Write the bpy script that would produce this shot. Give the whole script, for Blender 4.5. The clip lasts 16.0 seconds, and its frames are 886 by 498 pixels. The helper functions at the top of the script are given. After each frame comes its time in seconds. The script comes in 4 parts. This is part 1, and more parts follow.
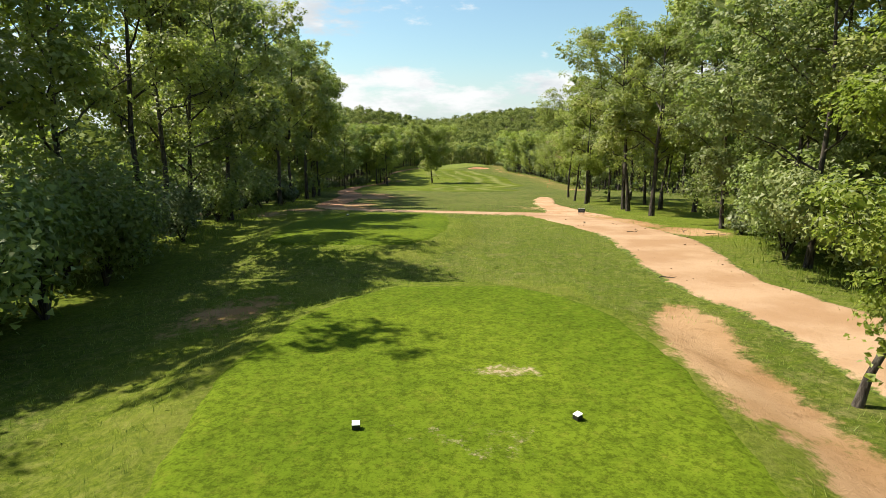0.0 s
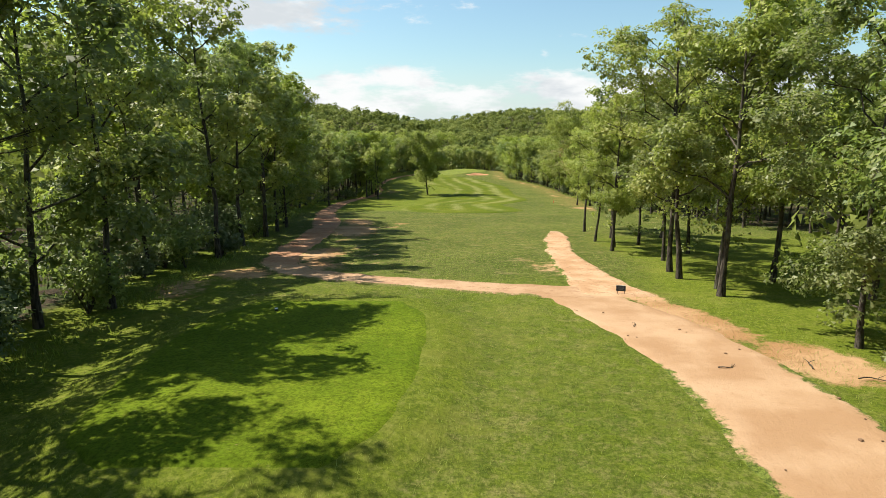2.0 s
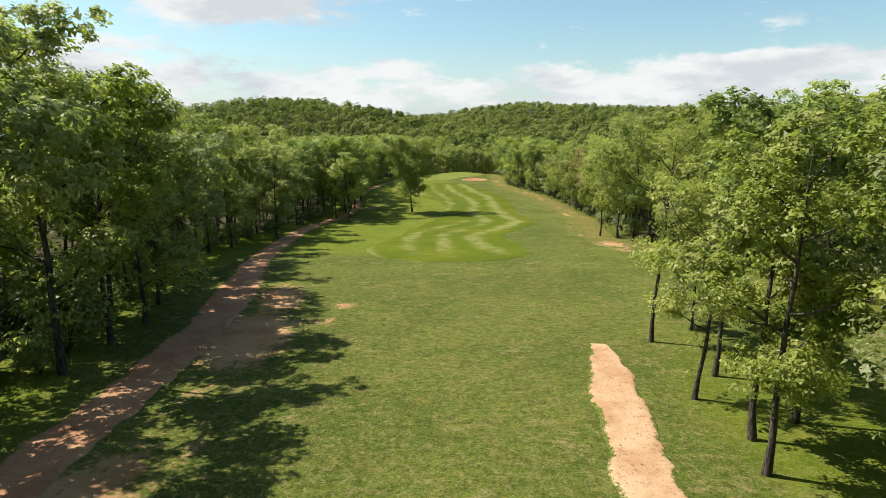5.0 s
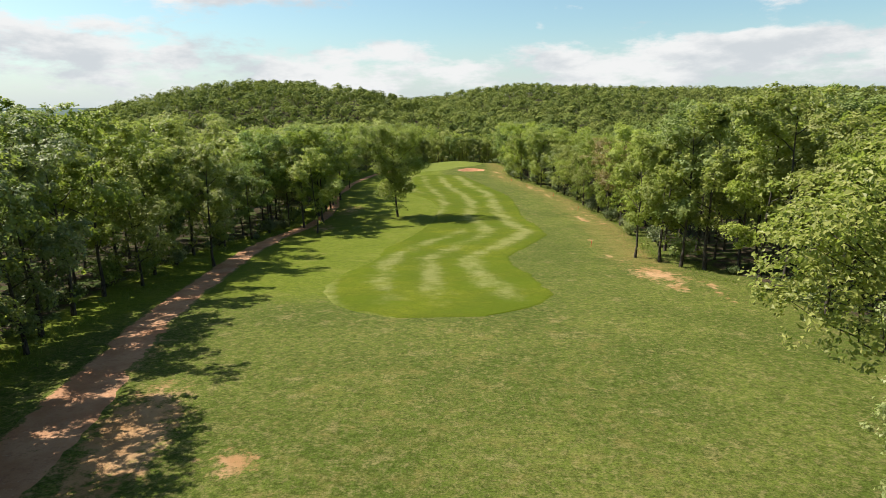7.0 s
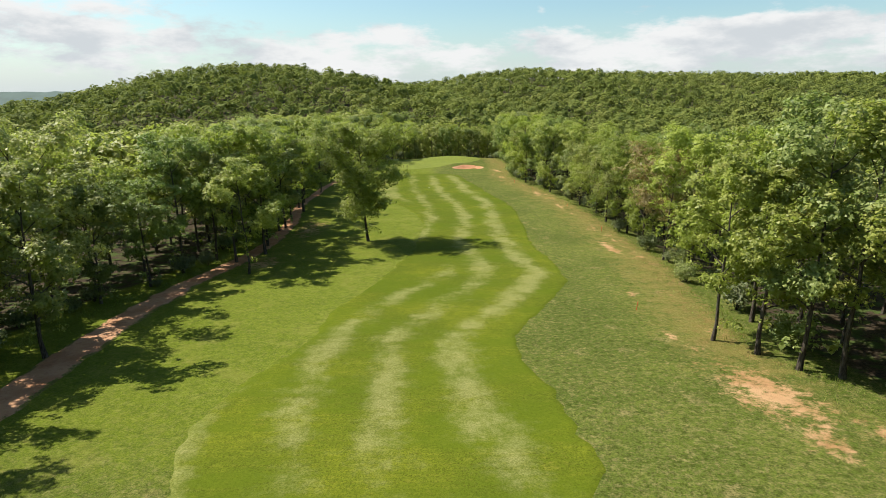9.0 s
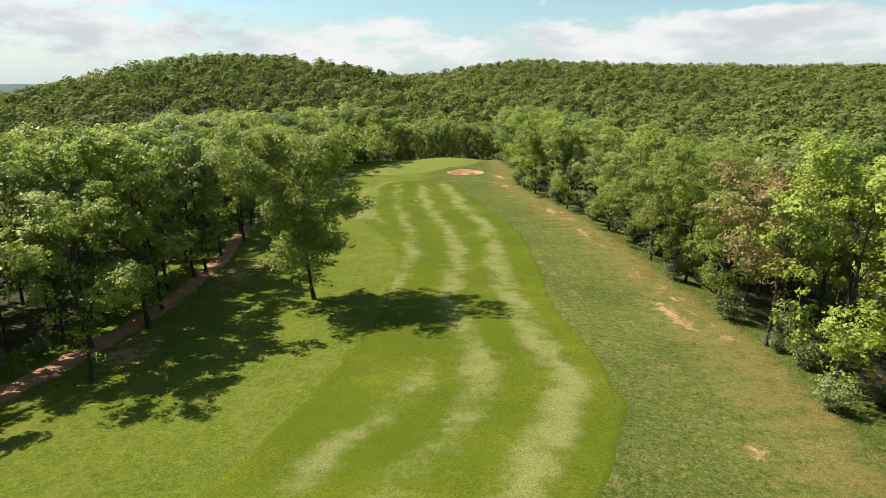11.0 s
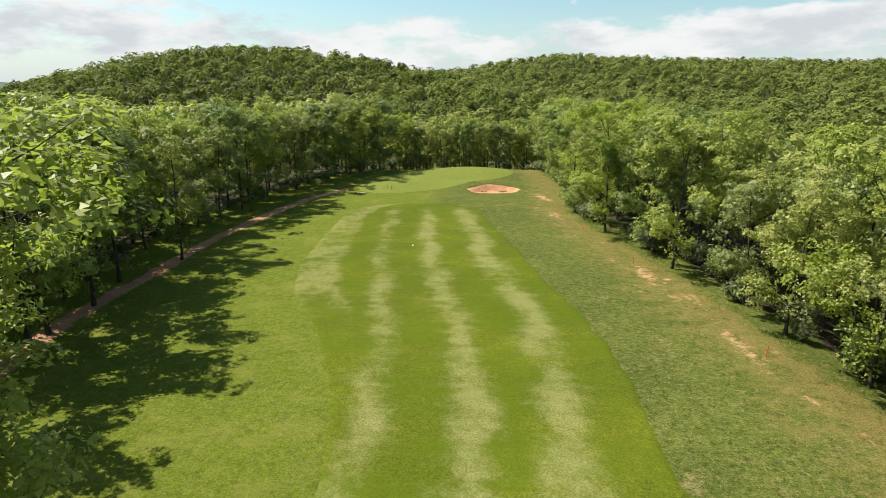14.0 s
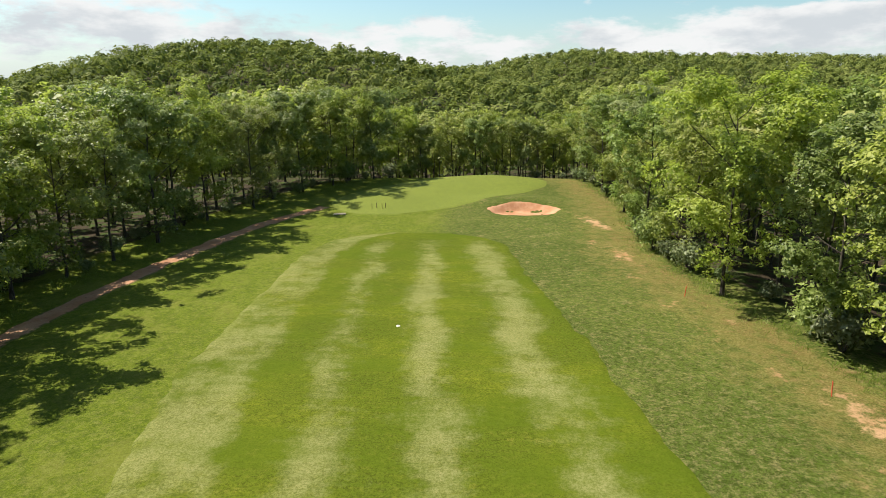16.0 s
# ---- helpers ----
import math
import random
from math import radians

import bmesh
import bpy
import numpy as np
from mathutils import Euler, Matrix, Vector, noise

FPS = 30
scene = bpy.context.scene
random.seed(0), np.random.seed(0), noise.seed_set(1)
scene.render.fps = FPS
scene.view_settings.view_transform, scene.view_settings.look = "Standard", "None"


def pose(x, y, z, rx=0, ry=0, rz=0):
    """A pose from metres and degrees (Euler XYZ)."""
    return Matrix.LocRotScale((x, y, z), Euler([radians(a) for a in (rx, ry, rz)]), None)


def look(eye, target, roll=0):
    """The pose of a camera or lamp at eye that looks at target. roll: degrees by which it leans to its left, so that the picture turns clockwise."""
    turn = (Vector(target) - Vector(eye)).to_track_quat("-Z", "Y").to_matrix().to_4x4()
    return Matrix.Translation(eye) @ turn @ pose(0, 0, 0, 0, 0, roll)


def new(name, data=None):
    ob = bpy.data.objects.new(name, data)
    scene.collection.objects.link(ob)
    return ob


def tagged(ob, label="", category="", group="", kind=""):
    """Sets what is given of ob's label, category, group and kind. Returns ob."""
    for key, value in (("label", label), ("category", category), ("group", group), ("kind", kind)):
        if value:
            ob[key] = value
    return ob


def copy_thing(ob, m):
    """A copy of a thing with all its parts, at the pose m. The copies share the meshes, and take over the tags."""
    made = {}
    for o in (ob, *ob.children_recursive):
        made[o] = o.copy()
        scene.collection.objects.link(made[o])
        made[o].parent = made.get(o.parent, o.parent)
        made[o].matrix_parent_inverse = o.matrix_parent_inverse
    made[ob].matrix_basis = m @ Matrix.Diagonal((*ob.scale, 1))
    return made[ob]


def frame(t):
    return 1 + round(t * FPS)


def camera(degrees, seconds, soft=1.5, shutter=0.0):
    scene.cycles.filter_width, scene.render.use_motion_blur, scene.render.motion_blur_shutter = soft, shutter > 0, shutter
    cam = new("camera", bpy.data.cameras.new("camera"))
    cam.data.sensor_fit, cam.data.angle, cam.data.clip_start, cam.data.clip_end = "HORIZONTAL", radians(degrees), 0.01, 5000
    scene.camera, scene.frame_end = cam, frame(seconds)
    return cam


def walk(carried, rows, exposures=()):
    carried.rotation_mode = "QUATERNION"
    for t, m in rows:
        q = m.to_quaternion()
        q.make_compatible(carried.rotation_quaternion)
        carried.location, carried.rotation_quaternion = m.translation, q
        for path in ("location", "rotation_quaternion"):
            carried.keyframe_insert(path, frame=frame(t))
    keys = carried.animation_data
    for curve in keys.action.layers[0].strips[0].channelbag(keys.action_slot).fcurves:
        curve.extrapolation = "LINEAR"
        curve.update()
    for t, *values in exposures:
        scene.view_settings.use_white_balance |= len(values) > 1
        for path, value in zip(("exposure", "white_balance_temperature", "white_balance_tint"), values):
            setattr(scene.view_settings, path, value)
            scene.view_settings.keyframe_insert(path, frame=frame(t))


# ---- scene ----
# Camera: a drone that flies from the tee over the fairway to the green.
cam = camera(73.7, 16.0, soft=0.85)
METRES, EYE, TILT, LEAN, TURN = 160.0, 3.8, -11.2, 0.0, 0.0
ROWS = [
    (0.0, 0.0, 0.0, 0.0, 0.0, 0.0, 0.0),
    (0.5, 0.0006, 0.0142, 0.0059, -0.01, -0.04, 0.01),
    (1.0, 0.0019, 0.0301, 0.0121, -0.01, -0.05, -0.0),
    (1.5, 0.0036, 0.0476, 0.0186, -0.01, -0.07, -0.04),
    (2.0, 0.0051, 0.0665, 0.0251, -0.02, -0.1, -0.03),
    (2.5, 0.0066, 0.0873, 0.032, -0.04, -0.24, -0.03),
    (3.0, 0.0086, 0.1103, 0.0387, -0.02, -0.27, -0.05),
    (3.5, 0.0107, 0.1342, 0.0463, -0.08, -0.3, -0.03),
    (4.0, 0.0136, 0.1586, 0.0539, -0.06, -0.31, -0.01),
    (6.5, 0.0213, 0.2862, 0.0836, -0.38, -2.0, 0.63),
    (7.0, 0.0235, 0.3166, 0.0915, -0.39, -2.38, 0.63),
    (7.5, 0.0261, 0.3483, 0.099, -0.38, -2.75, 0.61),
    (8.0, 0.0291, 0.3812, 0.1071, -0.4, -3.1, 0.55),
    (8.5, 0.0326, 0.4152, 0.1147, -0.4, -3.44, 0.51),
    (9.0, 0.0365, 0.4505, 0.122, -0.4, -3.77, 0.44),
    (11.5, 0.0504, 0.6284, 0.1525, -0.31, -4.44, 0.3),
    (12.0, 0.0531, 0.6662, 0.1573, -0.1, -4.45, 0.25),
    (12.5, 0.0553, 0.7032, 0.1619, 0.24, -4.45, 0.16),
    (13.0, 0.0569, 0.7416, 0.1661, 0.85, -4.45, 0.04),
    (13.5, 0.0575, 0.7805, 0.1706, 1.61, -4.45, -0.1),
    (14.0, 0.0572, 0.8197, 0.1754, 2.29, -4.43, -0.19),
    (14.5, 0.0565, 0.859, 0.1799, 2.71, -4.42, -0.26),
    (15.0, 0.0554, 0.8982, 0.1843, 3.06, -4.42, -0.33),
    (15.5, 0.054, 0.9373, 0.1886, 3.29, -4.43, -0.35),
    (16.0, 0.0523, 0.9759, 0.1922, 3.49, -4.43, -0.37),
]
walk(cam, [(t, pose(0, 0, EYE, TILT, LEAN, TURN) @ pose(METRES * x, METRES * y, METRES * z, 90 + pitch, roll, yaw)) for t, x, y, z, yaw, pitch, roll in ROWS],
     exposures=[(0.0, 1.17), (4.0, 1.10), (7.0, 1.02), (16.0, 1.05)])

# ---- sky and sun ----
SUN_TO = Vector((-0.60, 0.20, 0.83)).normalized()
sun_elev = math.asin(SUN_TO.z)
sun_az = math.atan2(SUN_TO.x, SUN_TO.y)


class Nodes:
    """A short way to write node trees."""

    def __init__(self, tree):
        self.tree = tree
        tree.nodes.clear()

    def add(self, kind, sets=None, **ins):
        n = self.tree.nodes.new(kind)
        for k, v in (sets or {}).items():
            setattr(n, k, v)
        for k, v in ins.items():
            self.put(n, k, v)
        return n

    def put(self, n, k, v):
        key = int(k[1:]) if k[0] == "i" and k[1:].isdigit() else k.replace("_", " ")
        sock = n.inputs[key]
        if isinstance(v, bpy.types.NodeSocket):
            self.tree.links.new(v, sock)
        else:
            sock.default_value = v

    def noise(self, vec, scale, detail=4.0, rough=0.55, out="Fac"):
        return self.add("ShaderNodeTexNoise", Vector=vec, Scale=scale, Detail=detail, Roughness=rough).outputs[out]

    def ramp(self, fac, a, b, lo=0.0, hi=1.0):
        return self.add("ShaderNodeMapRange", {"interpolation_type": "SMOOTHSTEP"}, Value=fac, From_Min=a, From_Max=b, To_Min=lo, To_Max=hi).outputs[0]

    def mix(self, fac, a, b, blend="MIX"):
        n = self.add("ShaderNodeMix", {"data_type": "RGBA", "blend_type": blend})
        for i, v in ((0, fac), (6, a), (7, b)):
            if isinstance(v, bpy.types.NodeSocket):
                self.tree.links.new(v, n.inputs[i])
            else:
                n.inputs[i].default_value = (*v, 1.0) if isinstance(v, tuple) and len(v) == 3 else v
        return n.outputs[2]

    def math(self, op, a, b=0.0, c=0.0):
        return self.add("ShaderNodeMath", {"operation": op}, i0=a, i1=b, i2=c).outputs[0]

    def attr(self, name):
        return self.add("ShaderNodeAttribute", {"attribute_name": name}).outputs["Fac"]


world = bpy.data.worlds.new("sky")
scene.world = world
world.use_nodes = True
w = Nodes(world.node_tree)
sky = w.add("ShaderNodeTexSky", {"sky_type": "NISHITA", "sun_disc": False, "sun_elevation": sun_elev, "sun_rotation": sun_az, "air_density": 1.0, "dust_density": 1.2, "ozone_density": 1.2})
ray_dir = w.add("ShaderNodeTexCoord").outputs["Generated"]
sep = w.add("ShaderNodeSeparateXYZ", Vector=ray_dir)
dx, dy, dz = sep.outputs[0], sep.outputs[1], sep.outputs[2]
# clouds lie in a flat layer: stretch the noise towards the skyline
lift = w.math("ADD", w.math("ABSOLUTE", dz), 0.10)
cloud_vec = w.add("ShaderNodeCombineXYZ", X=w.math("DIVIDE", dx, lift), Y=w.math("DIVIDE", dy, lift), Z=0.7).outputs[0]
puff_vec = w.add("ShaderNodeMapping", Vector=ray_dir, Scale=(7.0, 7.0, 20.0)).outputs[0]
puffs = w.noise(puff_vec, 1.0, 9.0, 0.64)
cover = w.noise(cloud_vec, 0.5, 7.0, 0.56)
azim = w.math("ARCTAN2", dx, dy)


def bank(az, el, wide, high, much):
    """A bank of cloud about a bearing and a height, in degrees."""
    u = w.math("MULTIPLY", w.math("SUBTRACT", azim, radians(az)), 1 / radians(wide))
    v = w.math("MULTIPLY", w.math("SUBTRACT", dz, radians(el)), 1 / radians(high))
    q = w.math("ADD", w.math("MULTIPLY", u, u), w.math("MULTIPLY", v, v))
    return w.math("MULTIPLY", w.math("EXPONENT", w.math("MULTIPLY", q, -1.0)), much)


banks = w.math("MULTIPLY_ADD", cover, 0.55, -0.30)
for row in ((-17, 9.8, 13, 1.7, 0.40), (-33, 4.6, 9, 2.4, 0.30), (-8, 4.2, 13, 2.2, 0.24), (29, 4.5, 12, 1.3, 0.42), (14, 3.6, 5, 1.0, 0.22), (9.3, 7.0, 0.7, 0.5, 0.22), (55, 8, 16, 4, 0.2), (-70, 9, 18, 4, 0.2), (5, 2.0, 40, 2.0, 0.16)):
    banks = w.math("ADD", banks, bank(*row))
cloud = w.ramp(w.math("ADD", banks, w.math("MULTIPLY_ADD", puffs, 1.0, -0.5)), 0.07, 0.26)
veil = w.ramp(dz, -0.02, 0.13, 0.75, 0.0)
shade = w.ramp(w.noise(puff_vec, 0.8, 6.0, 0.6), 0.42, 0.62, 1.0, 0.25)
white = w.mix(shade, (3.1, 3.4, 3.65), (4.9, 4.95, 4.95))
tinted = w.mix(1.0, sky.outputs[0], (0.74, 0.86, 0.82), "MULTIPLY")
both = w.mix(cloud, w.mix(veil, tinted, (3.9, 4.4, 4.8)), white)
back = w.add("ShaderNodeBackground", Color=both, Strength=0.090)
w.add("ShaderNodeOutputWorld", Surface=back.outputs[0])

sun = new("sun", bpy.data.lights.new("sun", "SUN"))
sun.data.energy, sun.data.angle, sun.data.color = 4.7, radians(0.53), (1.0, 0.94, 0.83)
sun.matrix_world = look(SUN_TO * 300, (0, 0, 0))


# ---- materials ----
def material(name):
    m = bpy.data.materials.new(name)
    m.use_nodes = True
    return m, Nodes(m.node_tree)


def finish(n, color, rough=0.9, bump=None, strength=0.3, dist=0.03, spec=0.2):
    b = n.add("ShaderNodeBsdfPrincipled", Base_Color=color, Roughness=rough)
    b.inputs["Specular IOR Level"].default_value = spec
    if bump is not None:
        n.put(b, "Normal", n.add("ShaderNodeBump", Strength=strength, Distance=dist, Height=bump).outputs[0])
    n.add("ShaderNodeOutputMaterial", Surface=b.outputs[0])
    return b


def where(n):
    return n.add("ShaderNodeTexCoord").outputs["Object"]


SOIL, SOIL_DARK, SOIL_PALE = (0.30, 0.165, 0.078), (0.19, 0.098, 0.048), (0.41, 0.255, 0.14)


def soil_colour(n, p):
    a = n.mix(n.ramp(n.noise(p, 0.35, 5), 0.35, 0.65), SOIL, SOIL_PALE)
    a = n.mix(n.ramp(n.noise(p, 2.4, 6, 0.65), 0.52, 0.72, 0, 0.55), a, SOIL_DARK)
    return n.mix(n.ramp(n.noise(p, 22.0, 3), 0.55, 0.75, 0, 0.45), a, SOIL_DARK)


def turf(c):
    return (c[0] * 0.725, c[1] * 0.585, c[2] * 0.60)


def make_grass(name, low, high, dry, dry_from=0.55, speck=0.6):
    low, high, dry = turf(low), turf(high), turf(dry)
    m, n = material(name)
    p = where(n)
    c = n.mix(n.ramp(n.noise(p, 0.16, 4), 0.36, 0.64), low, high)
    c = n.mix(n.ramp(n.noise(p, 0.045, 5, 0.6), 0.46, 0.60, 0, 0.3), c, low)
    c = n.mix(n.ramp(n.noise(p, 1.1, 6, 0.65), 0.40, 0.66, 0, 0.5), c, low)
    c = n.mix(n.ramp(n.noise(p, 0.5, 7, 0.7), dry_from, dry_from + 0.14, 0, 0.75), c, dry)
    fine = n.noise(p, 11.0, 6, 0.8)
    c = n.mix(n.ramp(n.noise(p, 2.6, 9, 0.86), 0.42, 0.53, speck, 0), c, tuple(v * 0.5 for v in low))
    c = n.mix(n.ramp(n.noise(p, 3.1, 9, 0.86), 0.50, 0.60, 0, speck * 0.7), c, high if dry_from > 0.57 else dry)
    c = n.mix(n.ramp(fine, 0.40, 0.56, 0.62, 0), c, tuple(v * 0.30 for v in low))
    c = n.mix(n.ramp(n.noise(p, 4.0, 7, 0.8), 0.50, 0.66, 0, 0.5 if dry_from < 0.57 else 0.3), c, dry)
    return m, n, p, c, fine


LOW, HIGH, DRY = (0.092, 0.162, 0.024), (0.160, 0.240, 0.042), (0.315, 0.322, 0.132)
# ground: rough grass, bare soil, leaf litter below the trees
MAT_GROUND, n, p, c, fine = make_grass("rough_grass", LOW, HIGH, DRY, speck=0.75)
edge = n.noise(p, 1.6, 8, 0.78)
dirt = n.ramp(n.math("ADD", n.attr("dirt"), n.math("MULTIPLY_ADD", edge, 1.7, -0.85)), 0.34, 0.66, 0, 0.92)
litter = n.ramp(n.math("ADD", n.attr("litter"), n.math("MULTIPLY_ADD", edge, 0.9, -0.45)), 0.35, 0.75)
yellow = n.ramp(n.math("ADD", n.attr("dryness"), n.math("MULTIPLY_ADD", n.noise(p, 0.8, 6, 0.7), 1.9, -0.95)), 0.30, 0.95, 0, 0.7)
lush = n.ramp(n.math("ADD", n.attr("lush"), n.math("MULTIPLY_ADD", edge, 1.3, -0.65)), 0.25, 0.95, 0, 0.8)
rich = n.mix(n.ramp(fine, 0.4, 0.6), turf((0.100, 0.175, 0.012)), turf((0.185, 0.275, 0.024)))
rich = n.mix(n.ramp(n.noise(p, 2.2, 9, 0.86), 0.42, 0.53, 0.55, 0), rich, turf((0.055, 0.105, 0.008)))
rich = n.mix(n.ramp(n.noise(p, 0.35, 6, 0.7), 0.50, 0.64, 0, 0.55), rich, turf((0.22, 0.275, 0.05)))
rich = n.mix(n.ramp(n.noise(p, 3.3, 9, 0.86), 0.51, 0.60, 0, 0.55), rich, turf((0.27, 0.335, 0.075)))
c = n.mix(lush, c, rich)
c = n.mix(yellow, c, n.mix(n.ramp(fine, 0.4, 0.6), turf((0.155, 0.165, 0.036)), turf((0.30, 0.285, 0.105))))
rust = n.ramp(n.math("ADD", n.attr("rust"), n.math("MULTIPLY_ADD", n.noise(p, 1.0, 9, 0.8), 2.6, -1.3)), 0.40, 0.95, 0, 0.50)
c = n.mix(rust, c, n.mix(n.ramp(fine, 0.4, 0.6), (0.105, 0.062, 0.022), (0.215, 0.125, 0.055)))
leafy = n.mix(n.ramp(n.noise(p, 6.0, 6, 0.7), 0.42, 0.62), (0.028, 0.022, 0.015), (0.068, 0.050, 0.032))
leafy = n.mix(n.ramp(n.noise(p, 0.9, 5), 0.46, 0.6, 0, 0.7), leafy, (0.045, 0.075, 0.015))
c = n.mix(litter, c, leafy)
c = n.mix(dirt, c, soil_colour(n, p))
finish(n, c, 0.95, fine, 0.8, 0.06, 0.04)

MAT_FAIRWAY, n, p, c, fine = make_grass("fairway_turf", (0.104, 0.168, 0.014), (0.180, 0.250, 0.020), (0.23, 0.27, 0.04), 0.60, 0.32)
along = n.add("ShaderNodeMapping", Vector=p, Scale=(1.0, 0.7, 1.0)).outputs[0]
across = n.add("ShaderNodeMapping", Vector=p, Scale=(0.55, 1.5, 1.0)).outputs[0]
broken = n.ramp(n.noise(along, 0.24, 5, 0.65), 0.36, 0.60, 0.50, 1.1)
tufts = n.math("ADD", n.math("MULTIPLY_ADD", n.noise(along, 1.1, 9, 0.82), 1.5, -0.75), n.math("MULTIPLY_ADD", n.noise(across, 0.8, 4, 0.6), 0.9, -0.45))
band = n.ramp(n.math("ADD", n.math("MULTIPLY", n.attr("band"), broken), tufts), 0.10, 1.0, 0, 0.58)
c = n.mix(n.ramp(n.noise(across, 0.22, 5, 0.6), 0.44, 0.60, 0, 0.5), c, turf((0.085, 0.155, 0.008)))
lines = n.add("ShaderNodeTexWave", {"wave_type": "BANDS", "bands_direction": "Y"}, Vector=p, Scale=0.8, Distortion=2.5, Detail=3.0, Detail_Scale=0.6).outputs["Fac"]
c = n.mix(n.math("MULTIPLY", lines, 0.28), c, turf((0.085, 0.150, 0.010)))
c = n.mix(band, c, n.mix(n.ramp(fine, 0.4, 0.62), turf((0.22, 0.28, 0.085)), turf((0.40, 0.45, 0.20))))
finish(n, c, 0.95, fine, 0.4, 0.02, 0.04)

MAT_TEE, n, p, c, fine = make_grass("tee_turf", (0.100, 0.190, 0.010), (0.158, 0.262, 0.016), (0.215, 0.28, 0.03), 0.62, 0.4)
wear = n.ramp(n.math("ADD", n.attr("wear"), n.math("MULTIPLY_ADD", n.noise(p, 3.0, 6, 0.75), 2.4, -1.25)), 0.35, 0.85, 0, 0.75)
c = n.mix(wear, c, n.mix(n.ramp(n.noise(p, 9.0, 4), 0.42, 0.6), turf((0.20, 0.23, 0.06)), turf((0.55, 0.50, 0.33))))
finish(n, c, 0.95, fine, 0.4, 0.02, 0.04)

MAT_GREEN, n, p, c, fine = make_grass("putting_turf", (0.178, 0.268, 0.026), (0.205, 0.30, 0.032), (0.24, 0.31, 0.05), 0.62, 0.15)
finish(n, c, 0.85, fine, 0.1, 0.01, 0.2)

MAT_PATH, n = material("beaten_earth")
p = where(n)
c = n.mix(n.ramp(n.noise(p, 0.5, 5), 0.35, 0.65), (0.28, 0.168, 0.090), (0.36, 0.238, 0.142))
c = n.mix(n.ramp(n.noise(p, 3.0, 6, 0.7), 0.56, 0.74, 0, 0.5), c, (0.23, 0.125, 0.062))
c = n.mix(n.ramp(n.noise(p, 40.0, 3), 0.58, 0.72, 0, 0.5), c, (0.16, 0.10, 0.06))
weeds = n.ramp(n.math("ADD", n.attr("verge"), n.math("MULTIPLY_ADD", n.noise(p, 2.2, 6, 0.75), 1.3, -0.65)), 0.45, 0.65)
c = n.mix(weeds, c, n.mix(n.ramp(n.noise(p, 11.0, 6, 0.8), 0.4, 0.6), tuple(v * 0.5 for v in turf(LOW)), turf(HIGH)))
finish(n, c, 0.95, n.noise(p, 9.0, 6, 0.7), 0.5, 0.05, 0.1)

MAT_SPUR, n = material("worn_earth_with_leaves")
p = where(n)
c = n.mix(n.ramp(n.noise(p, 0.6, 6, 0.65), 0.35, 0.65), (0.31, 0.180, 0.095), (0.41, 0.275, 0.165))
c = n.mix(n.ramp(n.noise(p, 2.6, 6, 0.75), 0.54, 0.66, 0, 0.6), c, (0.20, 0.105, 0.05))
c = n.mix(n.ramp(n.noise(p, 6.5, 4, 0.7), 0.60, 0.67, 0, 0.85), c, (0.085, 0.05, 0.028))
weeds = n.ramp(n.math("ADD", n.attr("verge"), n.math("MULTIPLY_ADD", n.noise(p, 1.8, 7, 0.78), 2.2, -1.1)), 0.42, 0.62)
c = n.mix(weeds, c, n.mix(n.ramp(n.noise(p, 11.0, 6, 0.8), 0.4, 0.6), tuple(v * 0.5 for v in turf(LOW)), turf(HIGH)))
finish(n, c, 0.95, n.noise(p, 9.0, 6, 0.7), 0.6, 0.06, 0.1)

MAT_TRAIL, n = material("red_earth_and_leaves")
p = where(n)
c = n.mix(n.ramp(n.noise(p, 0.5, 5), 0.35, 0.65), (0.285, 0.142, 0.075), (0.37, 0.21, 0.12))
pale = n.mix(n.ramp(n.noise(p, 0.5, 5), 0.35, 0.65), (0.28, 0.168, 0.090), (0.36, 0.238, 0.142))
c = n.mix(n.ramp(n.math("ADD", n.attr("red"), n.math("MULTIPLY_ADD", n.noise(p, 0.9, 6, 0.7), 0.8, -0.4)), 0.2, 0.8), pale, c)
c = n.mix(n.ramp(n.noise(p, 3.0, 6, 0.7), 0.5, 0.68, 0, 0.6), c, (0.20, 0.095, 0.055))
c = n.mix(n.ramp(n.noise(p, 5.5, 6, 0.75), 0.58, 0.7, 0, 0.6), c, (0.40, 0.30, 0.21))
weeds = n.ramp(n.math("ADD", n.attr("verge"), n.math("MULTIPLY_ADD", n.noise(p, 1.6, 7, 0.75), 2.6, -1.22)), 0.42, 0.66, 0, 0.85)
c = n.mix(weeds, c, n.mix(n.ramp(n.noise(p, 11.0, 6, 0.8), 0.4, 0.6), tuple(v * 0.5 for v in turf(LOW)), turf(HIGH)))
finish(n, c, 0.95, n.noise(p, 9.0, 6, 0.7), 0.6, 0.06, 0.1)

MAT_SAND, n = material("red_sand")
p = where(n)
c = n.mix(n.ramp(n.noise(p, 1.2, 5), 0.35, 0.65), (0.36, 0.175, 0.09), (0.45, 0.245, 0.14))
finish(n, c, 0.95, n.noise(p, 6.0, 5), 0.4, 0.05, 0.1)


def make_bark(name, dark, pale):
    m, n = material(name)
    p = where(n)
    st = n.add("ShaderNodeMapping", Vector=p, Scale=(9.0, 9.0, 1.6)).outputs[0]
    ridges = n.noise(st, 1.6, 6, 0.65)
    c = n.mix(n.ramp(ridges, 0.38, 0.64), dark, pale)
    c = n.mix(n.ramp(n.noise(p, 1.3, 5), 0.5, 0.68, 0, 0.5), c, (0.11, 0.12, 0.075))
    finish(n, c, 0.95, ridges, 0.9, 0.05, 0.1)
    return m


